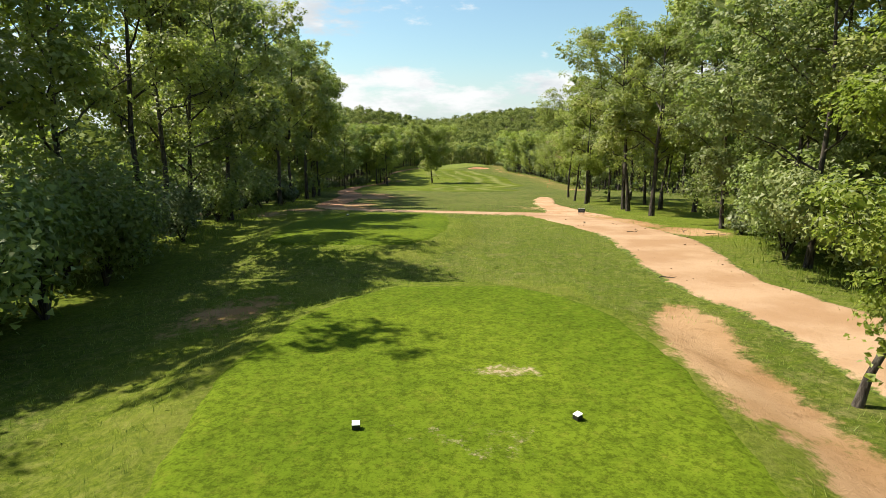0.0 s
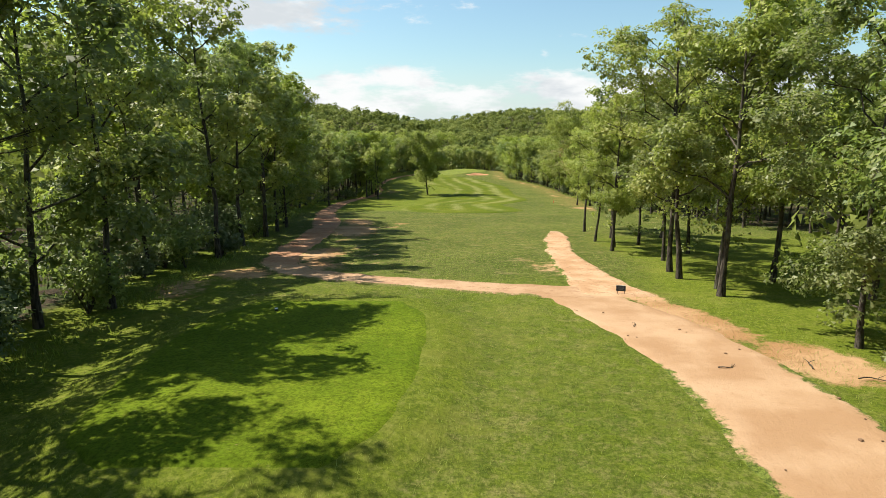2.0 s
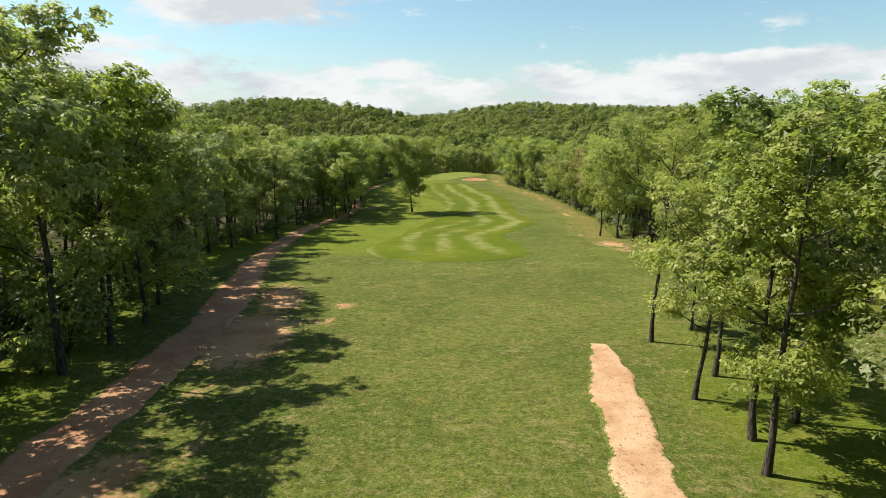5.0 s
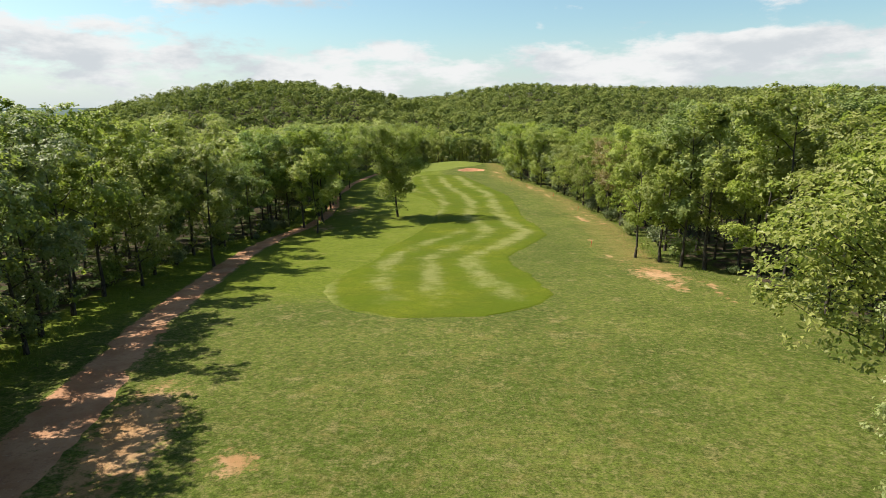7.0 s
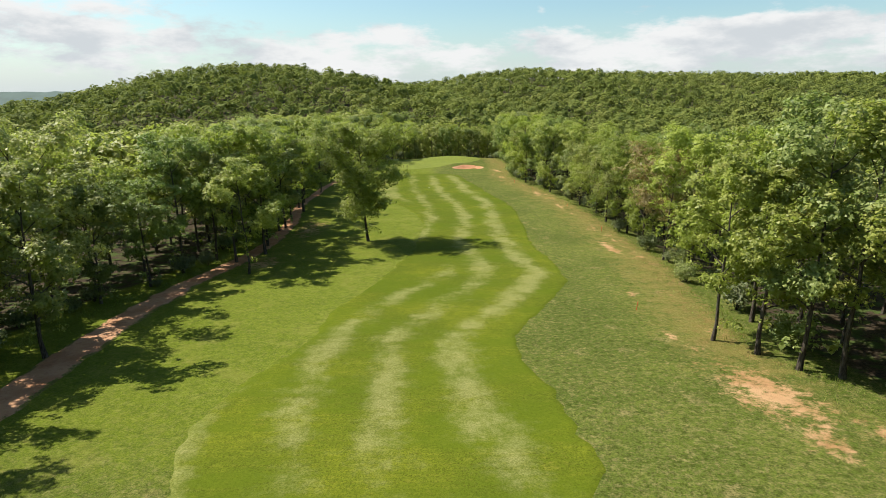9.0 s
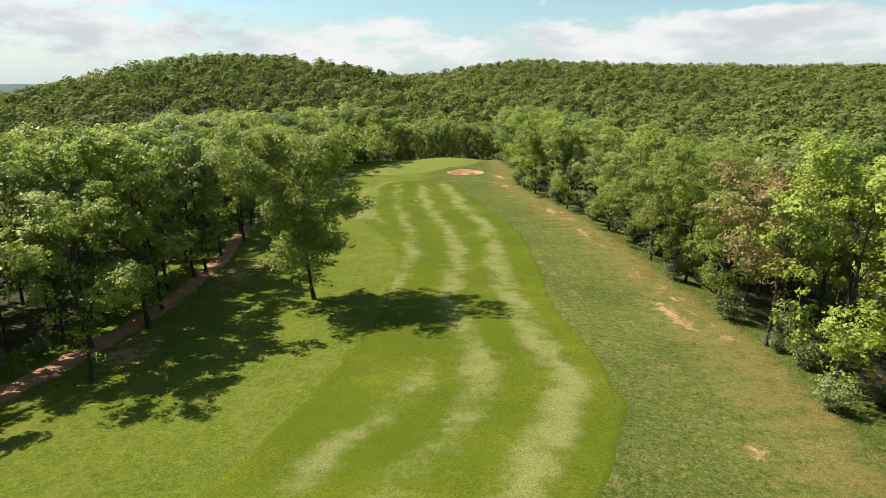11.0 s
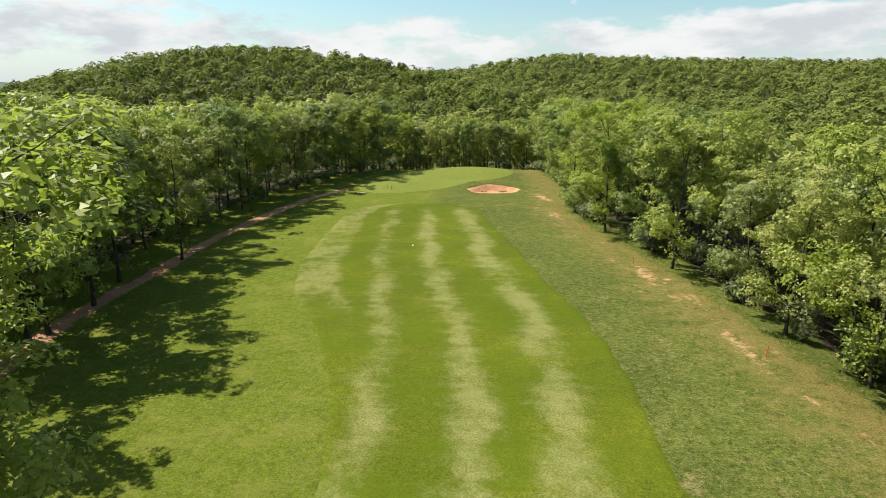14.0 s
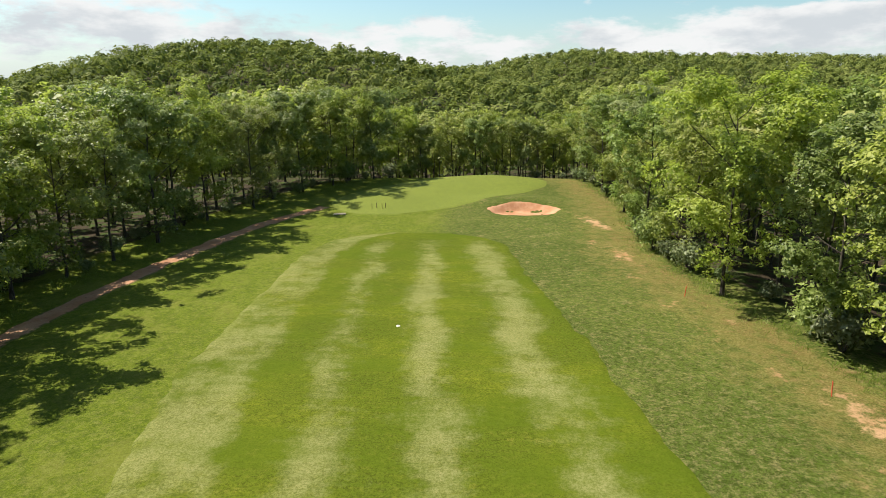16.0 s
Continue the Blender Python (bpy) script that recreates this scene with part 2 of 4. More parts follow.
MAT_BARK = make_bark("oak_bark", (0.030, 0.024, 0.019), (0.105, 0.088, 0.07))


def make_leaf(name, dark, mid, light, through_tint=(0.30, 0.42, 0.04), trans=0.40, patch=0.35, gloss=0.30):
    """Leaves let some light through; each leaf and each tree differs a little."""
    m, n = material(name)
    isl = n.add("ShaderNodeNewGeometry").outputs["Random Per Island"]
    obr = n.add("ShaderNodeObjectInfo").outputs["Random"]
    c = n.mix(n.ramp(isl, 0.0, 0.6), dark, mid)
    c = n.mix(n.ramp(isl, 0.6, 1.0), c, light)
    c = n.mix(n.ramp(n.noise(where(n), patch, 5, 0.65), 0.4, 0.6, 0, 0.65), c, light)
    tone = n.add("ShaderNodeHueSaturation", Hue=n.ramp(obr, 0, 1, 0.483, 0.510), Saturation=n.ramp(obr, 0, 1, 0.92, 1.12), Value=n.ramp(n.math("FRACT", n.math("MULTIPLY", obr, 7.3)), 0, 1, 0.78, 1.2), Color=c).outputs[0]
    d = n.add("ShaderNodeBsdfPrincipled", Base_Color=tone, Roughness=0.5)
    d.inputs["Specular IOR Level"].default_value = gloss
    t = n.add("ShaderNodeBsdfTranslucent", Color=n.mix(0.55, tone, through_tint))
    s = n.add("ShaderNodeMixShader", Fac=trans, i1=d.outputs[0], i2=t.outputs[0])
    n.add("ShaderNodeOutputMaterial", Surface=s.outputs[0])
    return m


MAT_LEAF = make_leaf("oak_leaves", (0.108, 0.138, 0.024), (0.194, 0.228, 0.042), (0.325, 0.335, 0.092), (0.44, 0.58, 0.07), 0.40)
MAT_LEAF_DARK = make_leaf("dark_oak_leaves", (0.080, 0.110, 0.028), (0.140, 0.178, 0.045), (0.25, 0.280, 0.10), (0.36, 0.50, 0.08), 0.36)
MAT_LEAF_RED = make_leaf("bronze_oak_leaves", (0.110, 0.088, 0.032), (0.175, 0.140, 0.052), (0.25, 0.21, 0.08), (0.45, 0.34, 0.08))


def make_canopy_leaf(name, dark, mid, light):
    """Far crowns: one tone for each tree, a little change from leaf to leaf."""
    m, n = material(name)
    isl = n.add("ShaderNodeNewGeometry").outputs["Random Per Island"]
    tone = n.attr("tone")
    c = n.mix(n.ramp(tone, 0.0, 0.55), dark, mid)
    c = n.mix(n.ramp(tone, 0.5, 1.0), c, light)
    c = n.mix(n.ramp(n.noise(where(n), 0.012, 4, 0.6), 0.45, 0.62, 0, 0.5), c, light)
    c = n.mix(n.ramp(isl, 0.0, 1.0, 0.0, 0.35), c, tuple(v * 0.6 for v in mid))
    d = n.add("ShaderNodeBsdfPrincipled", Base_Color=c, Roughness=0.7)
    d.inputs["Specular IOR Level"].default_value = 0.06
    t = n.add("ShaderNodeBsdfTranslucent", Color=n.mix(0.5, c, (0.30, 0.38, 0.06)))
    n.add("ShaderNodeOutputMaterial", Surface=n.add("ShaderNodeMixShader", Fac=0.22, i1=d.outputs[0], i2=t.outputs[0]).outputs[0])
    return m


MAT_LEAF_HILL = make_canopy_leaf("woodland_leaves", (0.074, 0.098, 0.030), (0.136, 0.164, 0.036), (0.202, 0.218, 0.058))
MAT_SHRUB = make_leaf("shrub_leaves", (0.070, 0.098, 0.035), (0.110, 0.145, 0.055), (0.20, 0.22, 0.11), (0.25, 0.33, 0.07), 0.3)
MAT_BLADE = make_leaf("grass_blades", (0.08, 0.14, 0.014), (0.15, 0.215, 0.03), (0.26, 0.28, 0.08), (0.35, 0.45, 0.05), 0.35)


def plain(name, color, rough=0.6, metal=0.0, grain=12.0):
    m, n = material(name)
    p = where(n)
    c = n.mix(n.ramp(n.noise(p, grain, 5, 0.65), 0.4, 0.7, 0, 0.5), color, tuple(v * 0.6 for v in color))
    b = finish(n, c, rough, n.noise(p, grain * 3, 3), 0.2, 0.003, 0.4)
    b.inputs["Metallic"].default_value = metal
    return m


MAT_WHITE = plain("weathered_white_paint", (0.78, 0.76, 0.68))
MAT_BLACK = plain("black_paint", (0.018, 0.017, 0.016), 0.5)
MAT_WOOD = plain("dark_weathered_wood", (0.10, 0.065, 0.04), 0.8)
MAT_RED = plain("red_stake_paint", (0.52, 0.075, 0.03), 0.6)
MAT_CLOD = plain("dry_clod", (0.17, 0.10, 0.055), 0.95)
MAT_STONE = plain("pale_stone", (0.34, 0.28, 0.19), 0.9, 0.0, 5.0)
# woods of the far ridge: distance haze painted in as a bluish tint
MAT_FAR_HAZED = plain("hazed_far_woods", (0.055, 0.085, 0.075), 1.0, 0.0, 0.02)

# ---- lie of the land ----
PY = (-400, -40, 0, 17, 26, 36, 53, 62, 80, 100, 120, 140, 160, 175, 200, 215, 228, 243, 252, 268, 300, 400, 4000)
PZ = (3, 0.1, 0, 0, -0.7, -1.15, -2.4, -2.95, -4.3, -5.85, -7.1, -8.2, -8.6, -8.9, -9.5, -9.7, -9.6, -9.6, -10.6, -14, -18, -20, -20)
TAB_Y = np.arange(-400.0, 900.0, 1.0)
TAB_Z = np.interp(TAB_Y, PY, PZ)
KER = np.exp(-0.5 * (np.arange(-9, 10) / 3.0) ** 2)
TAB_Z = np.convolve(np.pad(TAB_Z, 9, mode="edge"), KER / KER.sum(), mode="valid")


def smooth(a, b, v):
    s = np.clip((np.asarray(v, float) - a) / (b - a), 0, 1)
    return s * s * (3 - 2 * s)


TEE_Y, TEE_L, TEE_R = (-6, 0, 6, 9, 12, 13.6, 14.7), (-2.2, -2.6, -3.3, -3.7, -3.0, -2.0, -0.6), (3.3, 3.5, 3.75, 4.0, 3.7, 2.8, 0.9)
TEE2_Y, TEE2_L, TEE2_R = (20.6, 22, 25, 28, 31, 33.2), (-5.2, -6.8, -7.4, -7.6, -7.4, -6.2), (-1.4, -0.3, 0.2, 0.45, 0.35, -0.8)
BUNKER = (13.2, 222.7, 3.9, 2.6)
FW_LY, FW_LX = (88.6, 90, 92, 95, 99, 104, 110, 116, 125, 140, 151, 159, 168, 175, 182, 196, 205, 209, 211, 212.3), (1.5, -1.8, -3.5, -4.8, -5.6, -4.6, -2.3, -2.3, 0.6, 3.2, 3.6, 3.0, -0.5, -3.6, -5.2, -5.8, -6.0, -4.6, -2.2, 1.5)
FW_RY, FW_RX = (88.6, 90, 92, 95, 101, 106, 110, 116, 124, 130, 142, 150, 162, 170, 180, 187, 200, 208, 210.5, 212.3), (6.0, 9.4, 11.2, 12.4, 11.9, 10.6, 10.9, 13.6, 17.2, 17.5, 16.6, 17.1, 17.6, 17.0, 15.2, 14.2, 11.8, 10.9, 8.6, 4.5)
RIDGE_L = ((-850, -480, -360, -290, -238, -208, -170, -137, -109, -88, -44, 0, 48, 145, 850), (-34, -30, -22, -9, -1, 4, 13.3, 19.4, 18.8, 17.5, 9.7, 2.4, -3.6, -9.7, -12))
RIDGE_R = ((-1090, -360, -145, -48, 0, 48, 91, 133, 218, 330, 484, 1090), (-34, -31, -10, 7.3, 9.7, 17.5, 21.8, 20, 17.5, 15.7, 15.7, 12))


def height(x, y):
    """The ground's height anywhere, in metres."""
    x, y = np.asarray(x, float), np.asarray(y, float)
    z = np.interp(y, TAB_Y, TAB_Z)
    out = np.maximum(np.interp(y, TEE_Y, TEE_L) - x, x - np.interp(y, TEE_Y, TEE_R))
    out = np.maximum(out, y - 14.7)
    z = z - 0.38 * smooth(0.1, 1.6, out) * (1 - smooth(16, 24, y)) - 0.35 * smooth(-4.5, -10, x) * (1 - smooth(20, 40, y))
    out2 = np.maximum(np.maximum(np.interp(y, TEE2_Y, TEE2_L) - x, x - np.interp(y, TEE2_Y, TEE2_R)), np.maximum(20.6 - y, y - 33.2))
    z = z + 0.30 * (1 - smooth(0.1, 1.8, out2))
    z = z + 0.95 * np.exp(-((x - 9.5) / 8.0) ** 2 - ((y - 240) / 8.0) ** 2) + 0.35 * np.exp(-((x + 2) / 6.0) ** 2 - ((y - 230) / 7.0) ** 2)
    d = np.hypot((x - BUNKER[0]) / BUNKER[2], (y - BUNKER[1]) / BUNKER[3])
    z = z + 0.55 * np.exp(-((x - 13.2) / 5.5) ** 2 - ((y - 226.8) / 2.6) ** 2) - 0.75 * (1 - smooth(0.55, 1.06, d))
    # outside the hole the land falls away to the west and lies flat to the east
    z = z + (-18 - z) * 0.75 * smooth(-45, -170, x) * (1 - smooth(230, 300, y))
    z = z - 4.0 * smooth(26, 45, x) * smooth(110, 150, y) * (1 - smooth(260, 300, y))
    a = np.interp(x, *RIDGE_L)
    b = np.interp(x, *RIDGE_R)
    ha = -19 + (a + 19) * smooth(255, 500, y) - 0.10 * np.clip(y - 500, 0, 250)
    hb = -19 + (b + 19) * smooth(300, 720, y) - 0.08 * np.clip(y - 720, 0, 400)
    roll = 1.6 * np.sin(x * 0.045 + 0.6) * np.sin(y * 0.037) * smooth(280, 350, y)
    far = np.maximum(np.maximum(ha, hb) + roll, -26)
    return z + (far - z) * smooth(255, 330, y)


def mesh_from(name, verts, faces, mat, smooth_shade=True):
    me = bpy.data.meshes.new(name)
    verts = np.asarray(verts, np.float32)
    faces = np.asarray(faces, np.int32)
    k = faces.shape[1]
    me.vertices.add(len(verts))
    me.vertices.foreach_set("co", verts.ravel())
    me.loops.add(faces.size)
    me.loops.foreach_set("vertex_index", faces.ravel())
    me.polygons.add(len(faces))
    me.polygons.foreach_set("loop_start", np.arange(0, faces.size, k, dtype=np.int32))
    me.polygons.foreach_set("use_smooth", np.full(len(faces), smooth_shade))
    me.update(calc_edges=True)
    me.materials.append(mat)
    return me


def give(me, name, values):
    me.attributes.new(name, "FLOAT", "POINT").data.foreach_set("value", np.asarray(values, np.float32))


def grid_faces(rows, cols):
    i = np.arange(rows * cols).reshape(rows, cols)
    return np.stack([i[:-1, :-1], i[:-1, 1:], i[1:, 1:], i[1:, :-1]], -1).reshape(-1, 4)


def rnoise(x, y, s, k=0):
    """A quick smooth wobble, between about -1 and 1."""
    return (np.sin(x * s + 1.7 * k + 1.3 * np.sin(y * s * 0.7 + k)) + np.sin(y * s * 1.3 + 2.1 * k + 1.1 * np.sin(x * s * 0.8)) + np.sin((x + y) * s * 2.1 + k)) / 3


# edges of the woods: first trunks, by y
LEFT_Y, LEFT_X = (-30, 9, 14, 24, 33, 52, 58, 72, 100, 116, 127, 140, 156, 168, 180, 200, 218, 232, 246, 258), (-15.5, -15.5, -12, -11.6, -12, -13, -14.5, -18, -21, -20.5, -17.5, -16.6, -16.8, -18.4, -20, -20.5, -18.5, -14, -8, 2)
RIGHT_Y, RIGHT_X = (-30, 8, 18, 25, 31, 62, 68, 100, 109, 133, 160, 175, 185, 198, 207, 225, 245, 258), (12.5, 11, 11.5, 13.5, 30, 31, 29, 27, 25.5, 29, 29, 27, 26, 23.5, 22.5, 24.5, 23, 16)

# ---- ground ----
near_x = np.concatenate([np.arange(-24, 32.1, 0.5)])
gx = np.concatenate([-np.geomspace(3200, 70, 22), np.arange(-62, -24.5, 3.0), near_x, np.arange(34, 62, 3.0), np.geomspace(70, 3200, 22)])
gy = np.concatenate([-np.geomspace(1500, 30, 12), np.arange(-20, 258, 0.7), np.arange(260, 800, 9.0), np.geomspace(830, 4200, 12)])
GX, GY = np.meshgrid(gx, gy)
GZ = height(GX, GY)
me = mesh_from("ground", np.stack([GX, GY, GZ], -1).reshape(-1, 3), grid_faces(len(gy), len(gx)), MAT_GROUND)


def blob(x, y, cx, cy, rx, ry, turn=0.0):
    c, s = math.cos(turn), math.sin(turn)
    u, v = (x - cx) * c + (y - cy) * s, -(x - cx) * s + (y - cy) * c
    return np.exp(-((u / rx) ** 2 + (v / ry) ** 2))


x_, y_ = GX.ravel(), GY.ravel()
inside = np.minimum(x_ - np.interp(y_, LEFT_Y, LEFT_X), np.interp(y_, RIGHT_Y, RIGHT_X) - x_)
outside_y = smooth(252, 258, y_)
give(me, "litter", np.maximum(smooth(-0.8, -4.0, inside), outside_y) * 1.1)
dirt = np.zeros_like(x_)
for cx, cy, rx, ry, k, turn in ((4.9, 9.4, 0.85, 3.0, 1.2, 0.05), (5.45, 12.2, 0.75, 1.9, 1.3, -0.1), (5.2, 5.0, 0.9, 3.0, 1.1, 0.0), (-5.0, 13.4, 1.3, 2.0, 0.7, -0.4), (11.4, 27.0, 1.6, 2.2, 1.1, 0.3), (9.8, 31.6, 1.1, 3.4, 1.1, 0.25), (9.1, 35.2, 0.9, 2.6, 1.0, 0.2),
                                (6.6, 42.5, 1.2, 3.4, 0.55, 0.1), (5.6, 45.5, 0.9, 2.2, 0.45, 0.0), (-6.6, 67.0, 1.8, 2.6, 0.55, 0.3), (-9.4, 40.6, 1.8, 2.4, 0.75, 0.3), (-11.0, 37.0, 1.6, 3.0, 0.62, 0.3), (-7.4, 64.0, 2.6, 6.5, 0.95, 0.15), (-8.2, 73.0, 2.0, 6.0, 0.8, 0.2), (-4.2, 66.8, 1.5, 2.2, 0.5, 0.3), (-3.4, 70.6, 1.5, 1.6, 0.55, 0.3), (-7.0, 48.0, 1.8, 4.4, 0.85, 0.0), (-6.3, 43.4, 1.9, 2.6, 0.8, 0.2), (-12.4, 82.0, 1.4, 8.0, 0.5, 0.15), (-11.0, 150.0, 3.0, 9.0, 0.5, 0.0),
                                (21.2, 100.5, 1.5, 3.6, 0.52, 0.3), (22.2, 96.5, 1.2, 2.0, 0.6, 0.0), (20.8, 110.0, 0.8, 1.4, 0.5, 0.0), (20.2, 104.6, 0.7, 1.2, 0.5, 0.0), (22.6, 101.5, 2.2, 4.6, 0.66, 0.2), (24.9, 138, 0.9, 5.0, 0.62, 0.05), (26.0, 149, 0.7, 3.0, 0.5, 0.0),
                                (25.0, 166, 0.9, 6.0, 0.5, 0.0), (23.6, 180, 0.9, 4.0, 0.6, 0.0), (19.8, 205, 1.0, 2.5, 0.6, 0.0), (19.8, 217, 1.3, 4.5, 0.6, 0.3), (-6.2, 221, 1.0, 0.6, 0.3, 0.0), (-12.0, 132, 2.0, 4.0, 0.6, 0.0)):
    dirt = np.maximum(dirt, k * blob(x_, y_, cx, cy, rx, ry, turn))
spots = np.random.default_rng(31)
for k in range(90):
    cy = spots.uniform(90, 215)
    cx = np.interp(cy, RIGHT_Y, RIGHT_X) - np.abs(spots.normal(0, 2.2)) - 1.6
    dirt = np.maximum(dirt, spots.uniform(0.20, 0.56) * blob(x_, y_, cx, cy, spots.uniform(0.3, 0.9), spots.uniform(0.6, 2.2), spots.uniform(-0.3, 0.3)))
for k in range(40):
    cy = spots.uniform(38, 74)
    cx = np.interp(cy, (38, 50, 66, 74), (-6, -7.2, -9.4, -11)) + np.abs(spots.normal(0, 1.6))
    dirt = np.maximum(dirt, spots.uniform(0.25, 0.6) * blob(x_, y_, cx, cy, spots.uniform(0.3, 0.8), spots.uniform(0.5, 1.6), spots.uniform(-0.6, 0.6)))
give(me, "dirt", dirt)
dryness = 0.72 * smooth(10.5, 2.5, inside) * smooth(-0.5, 1.5, inside) * smooth(0, 8, x_) * smooth(85, 110, y_) + 0.36 * smooth(38, 55, y_) * (1 - smooth(85, 100, y_)) * smooth(17, 5, np.abs(x_ - 5))
give(me, "dryness", dryness)
give(me, "rust", 0.55 * smooth(6.5, 2.0, inside) * smooth(-0.8, 0.6, inside) * (x_ > 8) * smooth(92, 110, y_))
ring1 = np.maximum(np.maximum(np.interp(y_, TEE_Y, TEE_L) - x_, x_ - np.interp(y_, TEE_Y, TEE_R)), y_ - 14.7)
ring2 = np.maximum(np.maximum(np.interp(y_, TEE2_Y, TEE2_L) - x_, x_ - np.interp(y_, TEE2_Y, TEE2_R)), np.maximum(20.6 - y_, y_ - 33.2))
collar = np.maximum(smooth(1.3, 0.5, np.abs(ring1)), smooth(1.3, 0.5, np.abs(ring2)))
give(me, "lush", 0.62 * (1 - smooth(36, 46, y_)) + 0.8 * collar + 0.75 * smooth(9.5, 13.5, x_) * (1 - smooth(52, 70, y_)) * smooth(20, 28, y_) + 0.8 * smooth(5.0, 0.0, inside) * smooth(0, -3, x_) + 0.85 * smooth(85, 100, y_) * smooth(9, 2, x_) + 0.5 * smooth(17, 15, y_) * (x_ < 4) * (x_ > -6))
tagged(new("ground", me), "rough grass ground with bare reddish soil patches and leaf litter", "ground", kind="structure")


# ---- turf, paths and sand ----
def ribbon(name, left, right, cols, lift, mat, label, category, wob=0.12, attrs=None):
    """A sheet between two edges, given row by row, that follows the ground."""
    left, right = np.asarray(left, float), np.asarray(right, float)
    er = np.random.default_rng(len(left))
    rag = lambda: np.stack([np.convolve(er.normal(0, 1, len(left) + 2), (0.3, 0.5, 0.3), mode="valid") + 0.7 * np.convolve(er.normal(0, 1, len(left) + 12), np.full(13, 0.2), mode="valid") for _ in (0, 1)], -1)
    left, right = left + 0.6 * wob * rag(), right + 0.6 * wob * rag()
    s = np.linspace(0, 1, cols)
    P = left[:, None, :] * (1 - s[None, :, None]) + right[:, None, :] * s[None, :, None]
    X, Y = P[..., 0], P[..., 1]
    Z = height(X, Y) + lift
    Z[:, 0] -= lift + 0.03
    Z[:, -1] -= lift + 0.03
    Z[0] -= lift + 0.03
    Z[-1] -= lift + 0.03
    sheet = mesh_from(name, np.stack([X, Y, Z], -1).reshape(-1, 3), grid_faces(len(left), cols)[:, ::1], mat)
    for key, fn in (attrs or {}).items():
        S = np.broadcast_to(s, X.shape)
        give(sheet, key, fn(X.ravel(), Y.ravel(), S.ravel()))
    return tagged(new(name, sheet), label, category, kind="structure")


def spline(points, step=0.4):
    """A smooth line through a few points."""
    P = np.asarray(points, float)
    Q = np.vstack([2 * P[0] - P[1], P, 2 * P[-1] - P[-2]])
    out = []
    for i in range(1, len(Q) - 2):
        k = max(2, int(np.linalg.norm(Q[i + 1] - Q[i]) / step))
        t = np.linspace(0, 1, k, endpoint=False)[:, None]
        out.append(0.5 * (2 * Q[i] + (Q[i + 1] - Q[i - 1]) * t + (2 * Q[i - 1] - 5 * Q[i] + 4 * Q[i + 1] - Q[i + 2]) * t ** 2 + (3 * Q[i] - Q[i - 1] - 3 * Q[i + 1] + Q[i + 2]) * t ** 3))
    return np.vstack(out + [P[-1:]])


def by_rows(y0, y1, step, ly, lx, ry, rx):
    y = np.arange(y0, y1 + 1e-6, step)
    k = np.ones(5) / 5
    sm = lambda v: np.convolve(np.pad(v, 2, mode="edge"), k, mode="valid")
    return np.stack([sm(np.interp(y, ly, lx)), y], -1), np.stack([sm(np.interp(y, ry, rx)), y], -1)


def track(name, line, widths, label, lift=0.03, wob=0.16, cols=13, mat=MAT_PATH):
    L = spline(line)
    wd = np.interp(np.linspace(0, 1, len(L)), np.linspace(0, 1, len(widths)), widths)
    T = np.gradient(L, axis=0)
    T /= np.linalg.norm(T, axis=1)[:, None]
    N = np.stack([-T[:, 1], T[:, 0]], -1)
    verge = lambda X, Y, S: 0.8 * smooth(0.58, 1.0, np.abs(2 * S - 1)) * (1 - smooth(26, 29, Y) * (1 - smooth(37.5, 39, Y)) * (X > 5)) * (1 - 0.95 * smooth(42, 46, Y) * (1 - smooth(76, 81, Y)) * (X < 0) * (S > 0.5)) + 0.12 * rnoise(X, Y, 0.7, 5)
    return ribbon(name, L + N * wd[:, None] / 2, L - N * wd[:, None] / 2, cols, lift, mat, label, "path", wob, {"verge": verge, "red": lambda X, Y, S: smooth(39.5, 48, Y) * (X < 0)})


l, r = by_rows(-6, 14.7, 0.25, TEE_Y, TEE_L, TEE_Y, TEE_R)
wear_fn = lambda X, Y, S: np.maximum(1.05 * blob(X, Y, 0.95, 8.9, 0.8, 0.25), 0.52 * blob(X, Y, 0.5, 6.7, 1.3, 0.7)) - 0.1
ribbon("tee_box", l, r, 31, 0.05, MAT_TEE, "closely mown bright green tee with worn divots", "tee", 0.06, {"wear": wear_fn})
l, r = by_rows(20.6, 33.2, 0.25, TEE2_Y, TEE2_L, TEE2_Y, TEE2_R)
ribbon("tee_box", l, r, 31, 0.05, MAT_TEE, "closely mown forward tee dappled by tree shade", "tee", 0.06, {"wear": lambda X, Y, S: 0.12 + 0 * X})

BAND_LINES = (((93, 98, 102, 107, 115, 121, 125, 130), (0.5, -0.8, -1.6, -1.6, 0.2, 3.1, 6.0, 7.5), 1.08, 0.75),
              ((93, 98, 103, 108, 113, 120, 126, 138, 146, 154, 166, 175, 183, 190, 209), (3.9, 3.6, 2.6, 2.1, 3.8, 7.6, 10.6, 8.6, 8.7, 9.4, 9.2, 7.2, 6.4, 5.5, 4.1), 1.08, 0.8),
              ((93, 100, 106, 111, 117, 125, 135, 147, 160, 172, 182, 192, 209), (8.6, 8.0, 6.5, 7.0, 10.3, 15.0, 13.9, 13.0, 13.6, 13.3, 11.2, 10.2, 8.5), 1.22, 0.85),
              ((142, 149, 154, 164, 175, 187, 209), (2.6, 4.7, 4.9, 4.4, 3.2, 1.0, -0.1), 1.01, 0.7),
              ((172, 180, 188, 198, 208), (-3.8, -4.2, -4.0, -4.4, -5.5), 1.22, 0.75))


